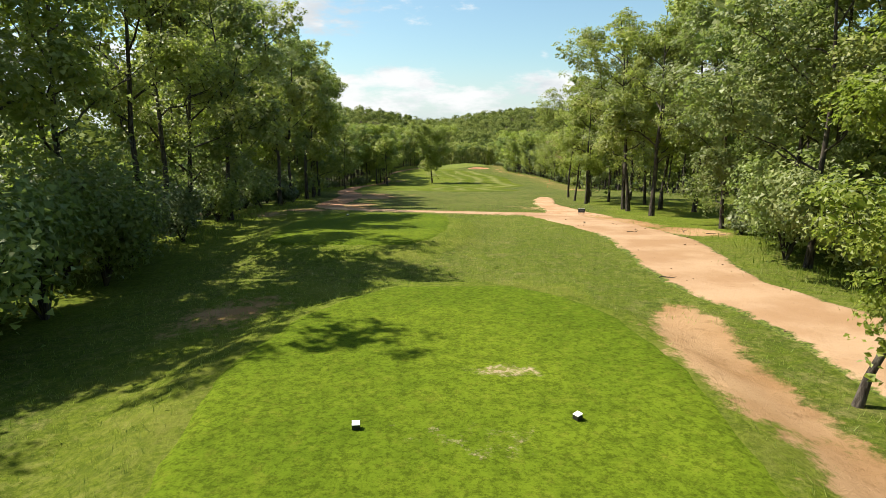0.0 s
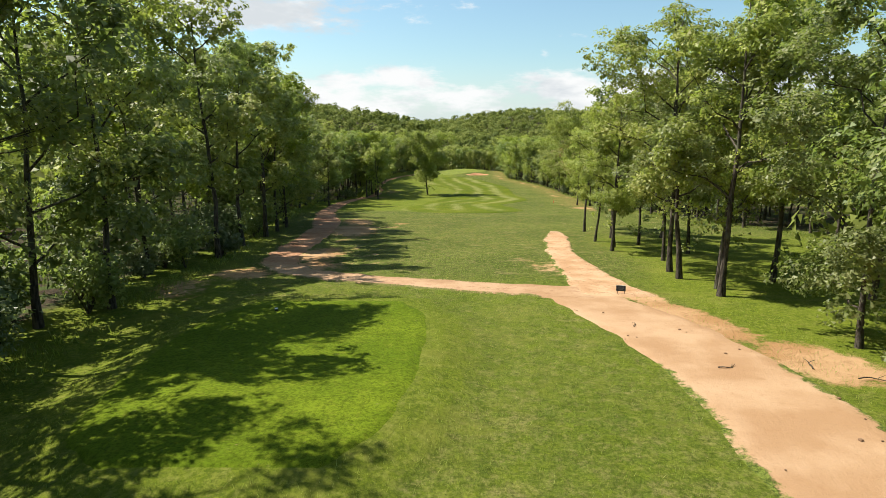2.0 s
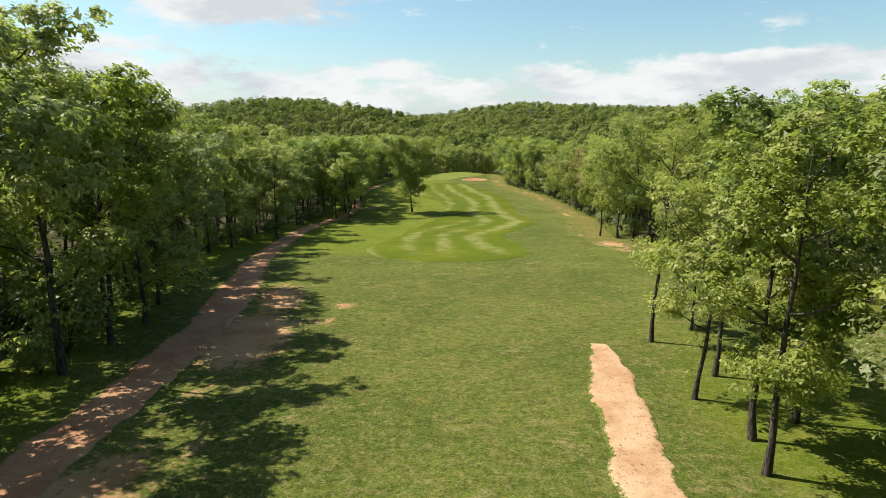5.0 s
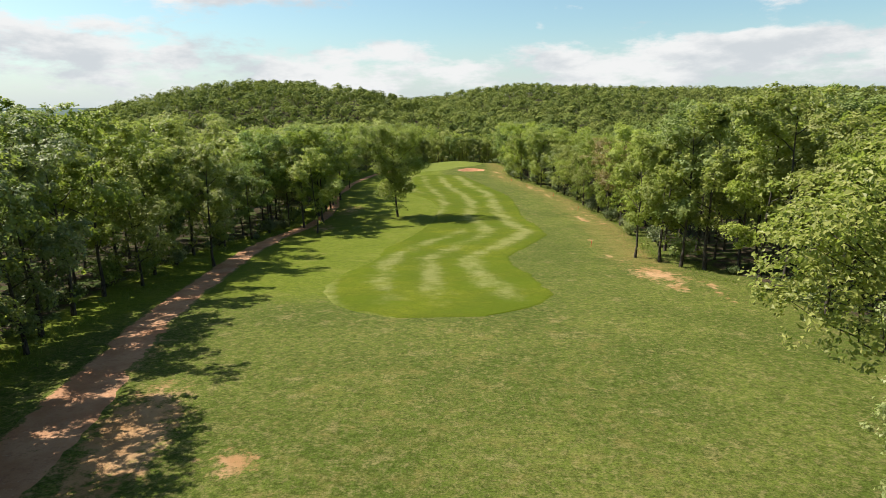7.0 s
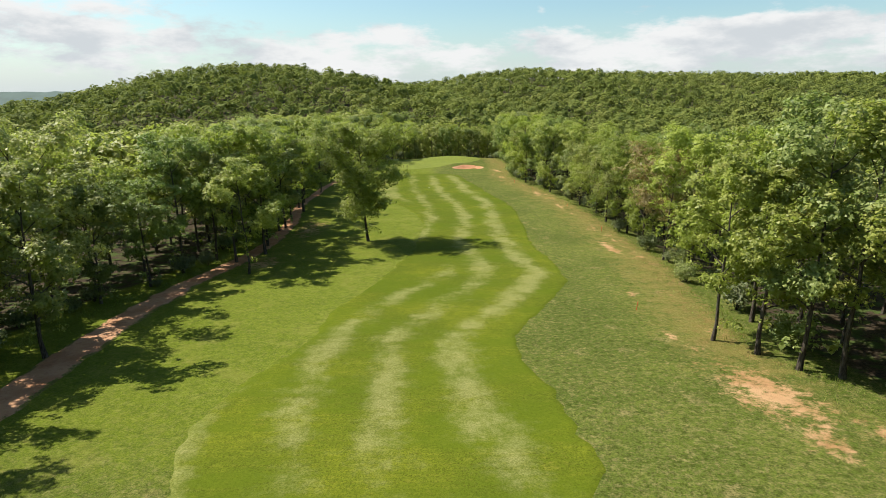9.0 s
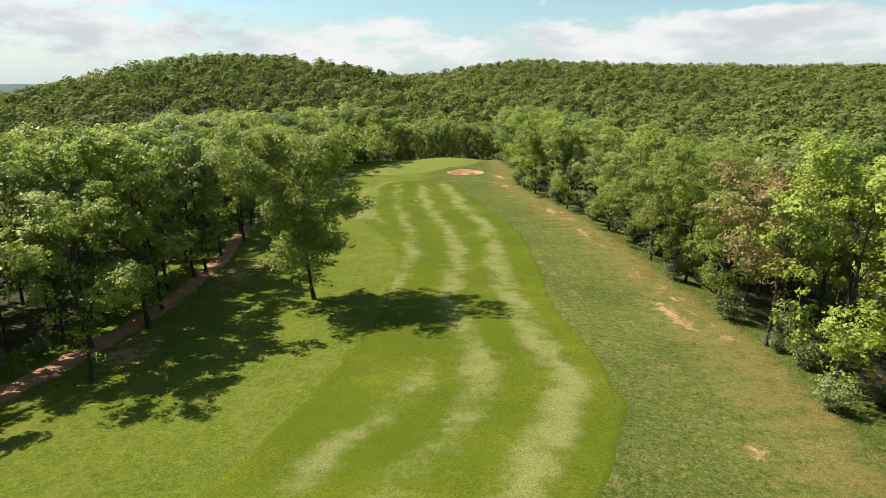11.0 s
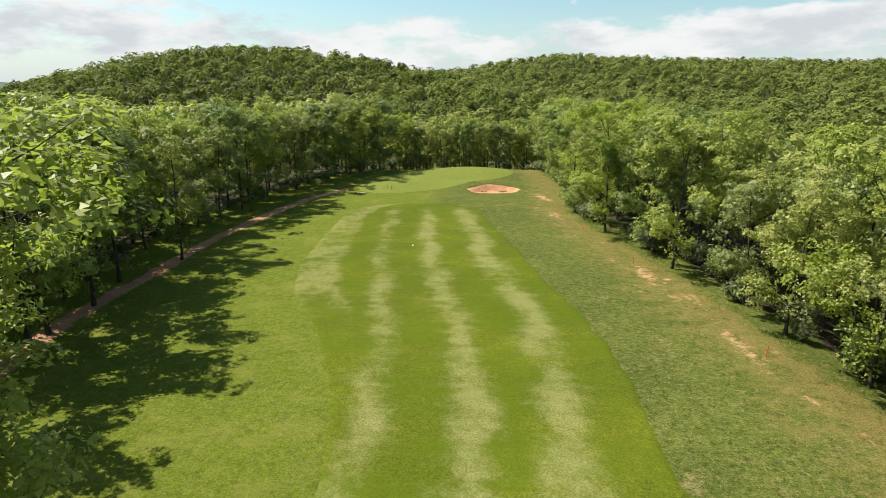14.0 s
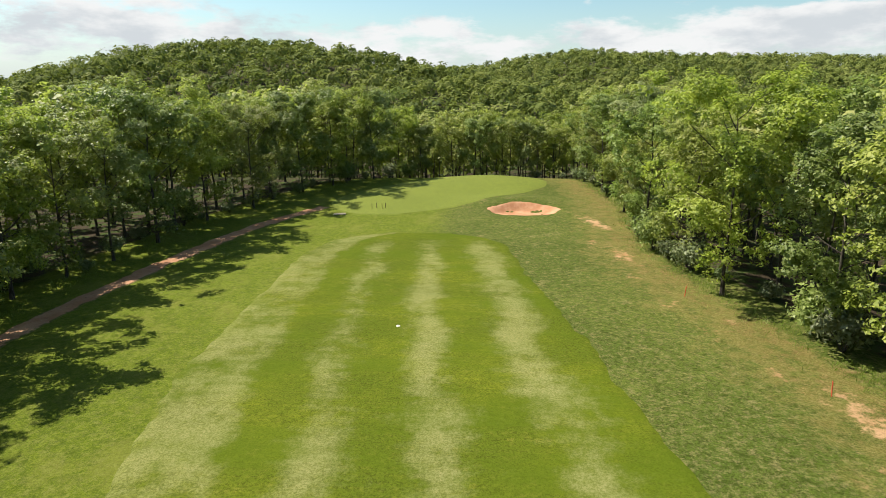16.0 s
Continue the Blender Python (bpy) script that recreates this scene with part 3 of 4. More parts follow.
def bands(X, Y, S):
    """Pale mowing bands that wave along the fairway."""
    v = np.zeros_like(X)
    wob = 0.55 * rnoise(X, Y, 0.45, 3)
    for by, bx, wd, k in BAND_LINES:
        line = sum(np.interp(Y + d, by, bx) for d in (-4.0, -2.0, 0.0, 2.0, 4.0)) / 5
        ends = smooth(by[0] - 4, by[0] + 4, Y) * (1 - smooth(by[-1] - 3, by[-1] + 3, Y))
        v = np.maximum(v, k * ends * np.exp(-((X + wob - line) / (1.18 * wd)) ** 2))
    v = np.maximum(v, np.maximum(0.60 * smooth(0.09, 0.02, S) * (1 - smooth(100, 112, Y)), 0.72 * smooth(0.22, 0.15, S) * smooth(166, 175, Y)))
    return v - 0.05


l, r = by_rows(88.6, 212.3, 0.4, FW_LY, FW_LX, FW_RY, FW_RX)
ribbon("fairway", l, r, 61, 0.05, MAT_FAIRWAY, "mown yellow-green fairway with pale wavy mowing bands", "fairway", 0.22, {"band": bands})

G_Y = (219.6, 220.6, 223, 226, 229, 232, 236, 240, 244, 246.5)
G_L = (-3.6, -6.0, -8.2, -8.9, -8.6, -7.2, -4.6, -1.5, 2.6, 7.0)
G_R = (-1.0, 1.6, 5.0, 8.2, 11.0, 14.5, 17.2, 17.8, 16.0, 12.0)
l, r = by_rows(219.6, 246.5, 0.4, G_Y, G_L, G_Y, G_R)
ribbon("putting_green", l, r, 41, 0.05, MAT_GREEN, "smooth pale green putting surface on a low mound", "green", 0.08)

yb = np.linspace(-1, 1, 41)
half = BUNKER[2] * np.sqrt(np.clip(1 - yb ** 2, 0, 1)) * (1 + 0.10 * np.sin(yb * 5))
rows_y = BUNKER[1] + BUNKER[3] * yb
ribbon("bunker", np.stack([BUNKER[0] - half - 0.01, rows_y], -1), np.stack([BUNKER[0] + half + 0.01, rows_y], -1), 25, 0.05, MAT_SAND, "shallow bunker of reddish sand set in a grass bank", "bunker", 0.10)

track("main_path", ((6.6, -8), (7.4, 0), (8.3, 8), (8.6, 12), (7.9, 17), (8.2, 21), (8.5, 25), (8.1, 29.4), (7.2, 33), (6.4, 36.2)), (3.0, 3.0, 3.0, 3.2, 3.2, 3.3, 3.6, 3.8, 3.8, 3.2), "wide beaten path of pale orange earth beside the tee", 0.035)
track("woodland_path", ((7.6, 35.7), (6.4, 36.0), (4.6, 36.4), (2.6, 36.9), (0.2, 37.9), (-2.6, 38.9), (-5.2, 40.2), (-7.5, 42.2), (-8.9, 45.4), (-9.4, 50.0), (-9.7, 57.0), (-10.3, 66.0), (-11.7, 74.0), (-13.3, 82.0), (-15.0, 92.0), (-16.0, 102.0), (-16.6, 112.0), (-16.4, 122.0), (-15.0, 131.0), (-14.0, 142.0), (-14.6, 155.0), (-16.4, 168.0), (-16.4, 180.0), (-16.4, 192.0), (-15.2, 204.0), (-13.0, 214.5), (-8.9, 223.6)),
      (2.6, 2.1, 2.4, 3.0, 2.6, 2.6, 2.4, 2.1, 1.9, 1.8, 1.7, 1.7, 1.7, 1.6), "narrow earth path, pale in the open and reddish along the wood", 0.05, 0.22, 15, MAT_TRAIL)
track("side_path", ((8.2, 35.0), (8.0, 39.0), (8.2, 44.0), (8.7, 50.0), (9.6, 56.0), (10.6, 62.4)), (3.4, 2.8, 2.2, 2.0, 2.0, 1.8, 0.8), "short spur of worn orange earth", 0.065, 0.2, 13, MAT_SPUR)


# ---- trees ----
def unit(v):
    return v / np.maximum(np.linalg.norm(v, axis=-1, keepdims=True), 1e-9)


def tube(points, radii, sides):
    """Vertices and quads of a tapered limb."""
    P = np.asarray(points, float)
    T = unit(np.gradient(P, axis=0))
    ref = np.where(np.abs(T[:, 2:3]) > 0.9, np.array([[1.0, 0, 0]]), np.array([[0, 0, 1.0]]))
    A = unit(np.cross(T, ref))
    B = np.cross(T, A)
    ang = np.arange(sides) * 2 * np.pi / sides
    ring = P[:, None, :] + np.asarray(radii)[:, None, None] * (np.cos(ang)[None, :, None] * A[:, None, :] + np.sin(ang)[None, :, None] * B[:, None, :])
    i = np.arange(len(P) * sides).reshape(len(P), sides)
    j = np.roll(i, -1, axis=1)
    return ring.reshape(-1, 3), np.stack([i[:-1], j[:-1], j[1:], i[1:]], -1).reshape(-1, 4)


def joined(parts):
    vs, fs, k = [], [], 0
    for v, f in parts:
        vs.append(v)
        fs.append(f + k)
        k += len(v)
    return np.vstack(vs), np.vstack(fs)


def leaves(rng, centres, out, size, two, loose=0.55):
    """Leaf blades at the given places, turned outwards and upwards by chance."""
    m = len(centres)
    nrm = unit(out * 0.8 + np.array([-0.15, 0, 0.55]) + rng.normal(0, loose, (m, 3)))
    ax = unit(np.cross(nrm, rng.normal(0, 1, (m, 3))))
    side = np.cross(nrm, ax)
    ln = size * rng.uniform(0.7, 1.35, (m, 1))
    wd = ln * rng.uniform(0.5, 0.75, (m, 1))
    if two:
        fold = nrm * wd * 0.25
        V = np.stack([centres - ax * ln * 0.5, centres + side * wd * 0.5 + fold, centres + ax * ln * 0.5, centres - side * wd * 0.5 + fold], 1)
        i = np.arange(m)[:, None] * 4
        F = np.concatenate([i + np.array([[0, 1, 2]]), i + np.array([[0, 2, 3]])])
    else:
        V = np.stack([centres - ax * ln * 0.5 - side * wd * 0.7, centres + ax * ln * 0.6, centres - ax * ln * 0.4 + side * wd * 0.7], 1)
        F = np.arange(m * 3).reshape(m, 3)
    return V.reshape(-1, 3), F


def grow(seed, H, spread, bare, count, size, two, twigs, lean=(0.0, 0.0), limbs=9, low=0.0, puff=0.29, open_=0.24):
    """An oak: trunk and limbs, and the leaves in clumps about the limbs' ends."""
    rng = np.random.default_rng(seed)
    s = np.linspace(0, 1, 9)
    wob = np.cumsum(rng.normal(0, 0.045 * H * 0.12, (9, 2)), axis=0)
    top = 0.93 * H
    trunk = np.stack([wob[:, 0] + lean[0] * s ** 1.4, wob[:, 1] + lean[1] * s ** 1.4, s * top - 0.25], -1)
    r0 = 0.0100 * H * rng.uniform(0.9, 1.15)
    rad = r0 * (1 - 0.86 * s)
    rad[0] *= 1.45
    wood = [tube(trunk, rad, 7)]
    tips, weights = [], []
    az = rng.uniform(0, 6.28)
    for k in range(limbs):
        f = bare + (0.93 - bare) * (k + rng.uniform(0, 0.8)) / limbs
        az += 2.4 + rng.normal(0, 0.35)
        base = np.array([np.interp(f, s, trunk[:, i]) for i in range(3)])
        env = spread * (0.26 + 1.0 * math.sin(math.pi * min(1, max(0.10, (f - bare) / (1.02 - bare)) ** 0.75)) ** 0.8) * rng.uniform(0.65, 1.15)
        rise = 0.35 + 0.75 * f + rng.normal(0, 0.15)
        d = np.array([math.cos(az), math.sin(az), rise])
        q = np.linspace(0, 1, 6)
        sag = rng.normal(0, 0.10 * env, (6, 3)) * q[:, None]
        line = base + d * (env * q)[:, None] * np.array([1, 1, 0.9]) + sag + np.outer(q ** 2, (0, 0, 0.14 * env))
        line[:, 2] = np.minimum(line[:, 2], H * 0.97)
        lr = r0 * (0.46 - 0.2 * f) * (1 - 0.85 * q)
        wood.append(tube(line, lr, 5))
        for a in (0.45, 0.62, 0.8, 1.0):
            tips.append([np.interp(a, q, line[:, i]) for i in range(3)])
            weights.append(0.7 + 0.5 * a)
        for j in range(twigs):
            a = rng.uniform(0.35, 0.95)
            o = np.array([np.interp(a, q, line[:, i]) for i in range(3)])
            e = unit(d / np.linalg.norm(d) + rng.normal(0, 0.75, 3)) * env * rng.uniform(0.3, 0.55)
            e[2] = abs(e[2]) * 0.7
            g = np.linspace(0, 1, 4)[:, None]
            tw = o + e * g + np.array([0, 0, 0.1 * env]) * g ** 2
            tw[:, 2] = np.where(tw[:, 2] > 0.74 * H, 0.74 * H + 0.84 * (tw[:, 2] - 0.74 * H), tw[:, 2])
            wood.append(tube(tw, lr.max() * 0.42 * (1 - 0.8 * g[:, 0]), 4))
            tips += [tw[-1], tw[2]]
            weights += [1.1, 0.8]
    for a in (0.86, 0.95, 1.0):
        tips.append([np.interp(a, s, trunk[:, i]) for i in range(3)])
        weights.append(1.2)
    tips.append([trunk[-1, 0], trunk[-1, 1], H * 0.95])
    weights.append(1.0)
    for k in range(int(low)):
        f = rng.uniform(0.08, bare + 0.1)
        tips.append([np.interp(f, s, trunk[:, 0]) + rng.normal(0, 0.7), np.interp(f, s, trunk[:, 1]) + rng.normal(0, 0.7), f * top])
        weights.append(0.35)
    tips, weights = np.asarray(tips), np.asarray(weights)
    # drop some clumps so that gaps stay open
    keep = rng.uniform(0, 1, len(tips)) > open_
    tips, weights = tips[keep], weights[keep]
    crad = rng.uniform(0.6, 1.15, len(tips)) * (puff * spread) * np.sqrt(weights)
    # every clump is a dome of sprigs, every sprig a tuft of leaves
    per = 8
    sd = unit(rng.normal(0, 1, (len(tips), per, 3)) + np.array([0, 0, 0.45]))
    sc = tips[:, None, :] + sd * (crad[:, None, None] * rng.uniform(0.75, 1.1, (len(tips), per, 1))) * np.array([1.1, 1.1, 0.8])
    sr = crad[:, None] * rng.uniform(0.26, 0.46, (len(tips), per))
    chance = (weights[:, None] * sr ** 2).ravel()
    pick = rng.choice(len(tips) * per, count, p=chance / chance.sum())
    sd, sc, sr = sd.reshape(-1, 3)[pick], sc.reshape(-1, 3)[pick], sr.ravel()[pick][:, None]
    off = unit(rng.normal(0, 1, (count, 3)) + 0.7 * sd + np.array([0, 0, 0.3]))
    pos = sc + off * sr * np.abs(rng.normal(0.82, 0.26, (count, 1))) * np.array([1.15, 1.15, 0.85])
    # larger leaf sprays fill the hearts of the clumps
    heart = rng.choice(len(tips), count // 13, p=weights / weights.sum())
    hd = unit(rng.normal(0, 1, (len(heart), 3)))
    hpos = tips[heart] + hd * crad[heart][:, None] * rng.uniform(0.1, 0.62, (len(heart), 1))
    for q in (pos, hpos):
        q[:, 2] = np.where(q[:, 2] > 0.78 * H, 0.78 * H + 0.86 * (q[:, 2] - 0.78 * H), q[:, 2])
    ok, hok = pos[:, 2] > 0.5, hpos[:, 2] > 0.5
    centre = np.array([trunk[5, 0], trunk[5, 1], H * 0.5])
    out = unit(off * 0.7 + sd * 0.5 + unit(pos - centre) * 0.4)
    small = leaves(rng, pos[ok], out[ok], size, two, 0.42)
    large = leaves(rng, hpos[hok], hd[hok], size * 1.7, two, 0.6)
    return joined(wood), joined([small, large])


def make_tree(seed, H, spread, bare, count, size, two=False, twigs=3, mat=None, label="", lean=(0.0, 0.0), limbs=9, low=0.0, puff=0.29, open_=0.24):
    wood, leaf = grow(seed, H, spread, bare, count, size, two, twigs, lean, limbs, low, puff, open_)
    ob = tagged(new("oak_tree"), label, "tree", "oaks of the wood")
    t = new("trunk", mesh_from("trunk", *wood, MAT_BARK))
    c = new("crown", mesh_from("crown", *leaf, mat or MAT_LEAF, False))
    t.parent = c.parent = ob
    return ob


def put_tree(proto, x, y, scale=1.0, turn=0.0, label="", sz=None):
    m = pose(x, y, float(height(x, y)), 0, 0, turn) @ Matrix.Diagonal((scale, scale, sz or scale, 1))
    ob = copy_thing(proto, m)
    return tagged(ob, label) if label else ob


WOOD_LABEL = "slender oak with dark bark and loose green crown in woodland"
EDGE_LABEL = "leafy oak with foliage almost to the ground at the wood edge"
NEAR = [make_tree(11, 13.5, 2.8, 0.26, 12000, 0.124, False, 4, MAT_LEAF, "oak with dark trunk and leafy light green crown", low=10, open_=0.42),
        make_tree(12, 14.2, 3.0, 0.30, 12000, 0.124, False, 4, MAT_LEAF, "tall oak with forked limbs and airy green crown", (1.2, 0.4), low=6, open_=0.42),
        make_tree(13, 12.6, 2.8, 0.24, 12000, 0.124, False, 4, MAT_LEAF_DARK, "dense dark green oak beside the path", (-0.6, 0.5), low=14, open_=0.34),
        make_tree(17, 12.4, 3.1, 0.12, 24000, 0.122, False, 4, MAT_LEAF_DARK, "dense oak with grey-green leaves down to the ground", (0.3, -0.3), 12, 26, 0.28, 0.2)]
LONE = make_tree(14, 13.9, 3.9, 0.22, 52000, 0.135, False, 4, MAT_LEAF, "lone leaning oak with dense dark crown on the fairway", (-1.0, -0.5), 26, 22, 0.25, 0.08)
SPUR = make_tree(15, 11.2, 2.8, 0.42, 20000, 0.11, True, 5, MAT_LEAF, "oak with bare lower trunk and broad light green crown", (-0.1, 0.3), 10, 0, 0.24, 0.1)
CROOKED = make_tree(16, 6.2, 1.9, 0.22, 12000, 0.10, True, 4, MAT_LEAF, "small crooked oak with pale green leaves beside the path", (2.4, 0.4), 9, 6)
MID = [make_tree(21 + i, h, sp, b, 11000, 0.160, False, 2, m, WOOD_LABEL, ln, low=lo) for i, (h, sp, b, m, ln, lo) in enumerate((
    (13.0, 2.7, 0.24, MAT_LEAF, (0.5, 0), 7), (13.8, 2.9, 0.28, MAT_LEAF, (-0.6, 0.5), 3), (12.2, 2.6, 0.28, MAT_LEAF_DARK, (0, 0.8), 8), (13.4, 2.8, 0.24, MAT_LEAF_DARK, (0.3, -0.6), 7), (12.6, 3.0, 0.30, MAT_LEAF, (0.8, 0.3), 9)))]
EDGE = [make_tree(51 + i, h, sp, 0.18, 17000, 0.152, False, 2, m, EDGE_LABEL, ln, 12, 14, 0.27) for i, (h, sp, m, ln) in enumerate((
    (12.4, 3.6, MAT_LEAF, (-0.4, 0)), (11.6, 3.4, MAT_LEAF_DARK, (0.4, 0.5)), (13.0, 3.8, MAT_LEAF, (0.0, -0.6))))]
SECOND = [make_tree(71 + i, h, sp, 0.32, 6000, 0.20, False, 1, m, WOOD_LABEL, ln, 9, 3) for i, (h, sp, m, ln) in enumerate((
    (13.0, 3.4, MAT_LEAF, (-0.5, 0.2)), (13.6, 3.5, MAT_LEAF_DARK, (0.5, 0.4)), (12.4, 3.5, MAT_LEAF, (0.2, -0.7))))]
RED = make_tree(31, 12.8, 3.5, 0.3, 10000, 0.155, False, 3, MAT_LEAF_RED, "oak with bronze-tinted young leaves at the wood edge", low=6)
BACK = [(grow(41 + i, h, sp, 0.34, 850, 0.47, False, 0, (0.4, 0.2), 7)) for i, (h, sp) in enumerate(((12.6, 3.5), (13.4, 3.6), (12.0, 3.6)))]

BACK = [((wv[:63], wf[:56]), leaf) for (wv, wf), leaf in BACK]  # trunk alone: the limbs are hidden

rng = np.random.default_rng(5)
taken = []
behind = []


def free(x, y, gap):
    return all((x - a) ** 2 + (y - b) ** 2 > gap * gap for a, b in taken)


def plant(proto, x, y, scale=1.0, turn=None, label="", sz=None):
    taken.append((x, y))
    return put_tree(proto, x, y, scale, rng.uniform(0, 360) if turn is None else turn, label, sz)


# the trees that stand out
plant(LONE, -2.6, 142.8, 1.0, 0)
plant(SPUR, 13.2, 62.4, 1.0, 200)
plant(CROOKED, 6.40, 8.5, 1.0, -10)
for k, x, y, s in ((0, -12.2, 15.4, 1.02), (1, -11.8, 22.8, 1.0), (0, -12.8, 27.6, 1.0), (1, -12.0, 33.4, 1.0), (2, -14.8, 12.2, 0.95), (2, -15.6, 8.2, 1.1), (1, -16.0, 3.4, 1.1), (3, 11.6, 18.4, 0.95), (0, 12.8, 11.6, 1.05), (3, 13.8, 23.2, 0.95),
                   (3, 13.5, 28.3, 0.85), (0, 12.6, 35.2, 0.95), (1, 12.4, 39.3, 0.95), (0, 14.2, 57.6, 0.72), (1, 12.3, 55.2, 0.66), (0, 12.0, 49.7, 0.76), (2, 13.8, 45.1, 0.86), (0, 12.7, 41.4, 0.92), (2, 13.3, 36.8, 0.95), (1, 15.2, 41.0, 0.95)):
    plant(NEAR[k], x, y, s)
for k, x, y, s in ((3, 15.0, 53.2, 0.84), (1, 16.3, 38.5, 1.0), (1, -14.6, 132.4, 1.0), (0, -12.9, 136.2, 1.05), (3, -13.8, 140.4, 1.05), (2, -15.2, 144.6, 1.1), (0, -14.6, 148.8, 0.95), (3, -14.4, 150.6, 1.0), (4, -14.9, 156.3, 1.0), (0, 12.8, 51.8, 0.80), (3, 16.6, 48.6, 0.9), (4, 18.4, 34.6, 1.0), (0, 18.2, 57.6, 0.9),
                   (1, 23.0, 109.0, 0.85), (0, 24.8, 106.6, 0.95), (3, 25.8, 104.2, 1.12), (1, 27.5, 103.0, 1.1), (4, -12.0, 127.6, 0.85), (0, -17.6, 107.0, 0.9), (2, -13.4, 52.6, 1.18), (0, -13.4, 58.4, 1.18), (1, -13.6, 62.4, 1.0), (1, -12.9, 46.5, 1.15), (0, -14.6, 163.2, 1.1), (3, -16.2, 166.4, 1.05), (1, -16.6, 171.2, 1.05), (2, -17.9, 176.9, 1.0), (4, -16.0, 183.2, 0.9)):
    plant(MID[k], x, y, s)
for k, x, y, s in ((1, 16.2, 64.6, 0.58), (0, -13.9, 66.4, 0.95), (1, -15.4, 71.2, 1.0), (2, -17.4, 76.0, 0.95), (1, -18.6, 82.5, 0.95)):
    plant(EDGE[k], x, y, s)
plant(RED, 28.8, 132.5, 0.95)

# the woods on both sides, row behind row
for side, ys, xs in ((-1, LEFT_Y, LEFT_X), (1, RIGHT_Y, RIGHT_X)):
    for row in range(4):
        y = -10.0
        while y < 250:
            y += rng.uniform(3.4, 5.4) * (1.75 if side < 0 and row == 1 and y < 62 else 1.55 if side > 0 and row == 0 and y > 115 else 1.12 if row < 2 else 0.95)
            x = float(np.interp(y, ys, xs)) + side * (row * 3.8 + rng.uniform(-0.4, 1.8))
            if y > 252 or not free(x, y, 2.6) or (side < 0 and y < 64 and (row > 2 or (row == 2 and (y < 32 or rng.uniform() < 0.5)))):
                continue
            if row < 2 and y > 1:
                leafy = (side > 0 and y > 122) or y > 215 or (side < 0 and rng.uniform() < 0.45)
                proto = NEAR[int(rng.integers(3))] if y < 30 and row == 0 else SECOND[int(rng.integers(3))] if row else EDGE[int(rng.integers(3))] if leafy else MID[int(rng.integers(5))]
                plant(proto, x, y, rng.uniform(0.80, 1.12) * (1.1 if side < 0 and y < 75 else 0.92 if side > 0 and y > 168 else 1.06 if side > 0 and row == 0 and y > 115 else 1.0))
            else:
                taken.append((x, y))
                behind.append((x, y, rng.uniform(0.80, 1.06), rng.uniform(0, 6.28), int(rng.integers(3))))
# behind the green
for row in range(7):
    for x in np.arange(-40, 62, 4.4):
        px, py = x + rng.uniform(-1.5, 1.5), 256 + row * 4.2 + rng.uniform(-1.2, 1.2)
        if free(px, py, 2.6):
            if row == 0 and -22 < px < 30:
                plant(EDGE[int(rng.integers(3))], px, py, rng.uniform(0.72, 0.9))
            else:
                taken.append((px, py))
                behind.append((px, py, rng.uniform(0.78, 0.98), rng.uniform(0, 6.28), int(rng.integers(3))))
for proto in (*NEAR, LONE, SPUR, CROOKED, *MID, *SECOND, *EDGE, RED):
    for o in (*proto.children, proto):
        bpy.data.objects.remove(o)


def placed(v, x, y, s, a):
    c, n_ = math.cos(a) * s, math.sin(a) * s
    return np.stack([v[:, 0] * c - v[:, 1] * n_ + x, v[:, 0] * n_ + v[:, 1] * c + y, v[:, 2] * s + float(height(x, y))], -1)


# deeper in the wood the trees merge
trunks, crowns = [], []
for x, y, s, a, k in behind:
    (wv, wf), (lv, lf) = BACK[k]
    trunks.append((placed(wv, x, y, s, a), np.vstack([wf[:, (0, 1, 2)], wf[:, (0, 2, 3)]])))
    crowns.append((placed(lv, x, y, s, a), lf))
tv, tf = joined(trunks)
cv, cf = joined(crowns)
me = mesh_from("deep_wood", np.vstack([tv, cv]), np.vstack([tf, cf + len(tv)]), MAT_BARK, False)
me.materials.append(MAT_LEAF)
me.polygons.foreach_set("material_index", np.concatenate([np.zeros(len(tf), np.int32), np.ones(len(cf), np.int32)]))
tagged(new("deep_wood", me), "close-set oaks with dark trunks deeper in the wood", "woodland", kind="stuff")


# ---- shrubs below the trees ----
def make_shrub(seed, wide, tall, count, size, mat, label):
    r = np.random.default_rng(seed)
    stems, tips = [], []
    for k in range(9):
        a, e = r.uniform(0, 6.28), r.uniform(0.2, 1.0)
        q = np.linspace(0, 1, 4)[:, None]
        tip = np.array([math.cos(a) * wide * e, math.sin(a) * wide * e, tall * r.uniform(0.55, 0.95)])
        line = q * tip + np.array([0, 0, 0.25 * tall]) * q * (1 - q)
        line[0, 2] = -0.1
        stems.append(tube(line, 0.03 * (1 - 0.7 * q[:, 0]), 4))
        tips += [line[2], line[3]]
    tips = np.asarray(tips)
    pick = r.integers(len(tips), size=count)
    off = unit(r.normal(0, 1, (count, 3))) * np.abs(r.normal(0.75, 0.3, (count, 1)))
    pos = tips[pick] + off * np.array([0.5 * wide, 0.5 * wide, 0.32 * tall])
    pos[:, 2] = np.maximum(pos[:, 2], 0.05)
    ob = tagged(new("shrub"), label, "shrub", "undergrowth of the wood edge")
    t = new("branchwork", mesh_from("branchwork", *joined(stems), MAT_BARK))
    c = new("foliage", mesh_from("foliage", *leaves(r, pos, unit(off), size, False), mat, False))
    t.parent = c.parent = ob
    return ob


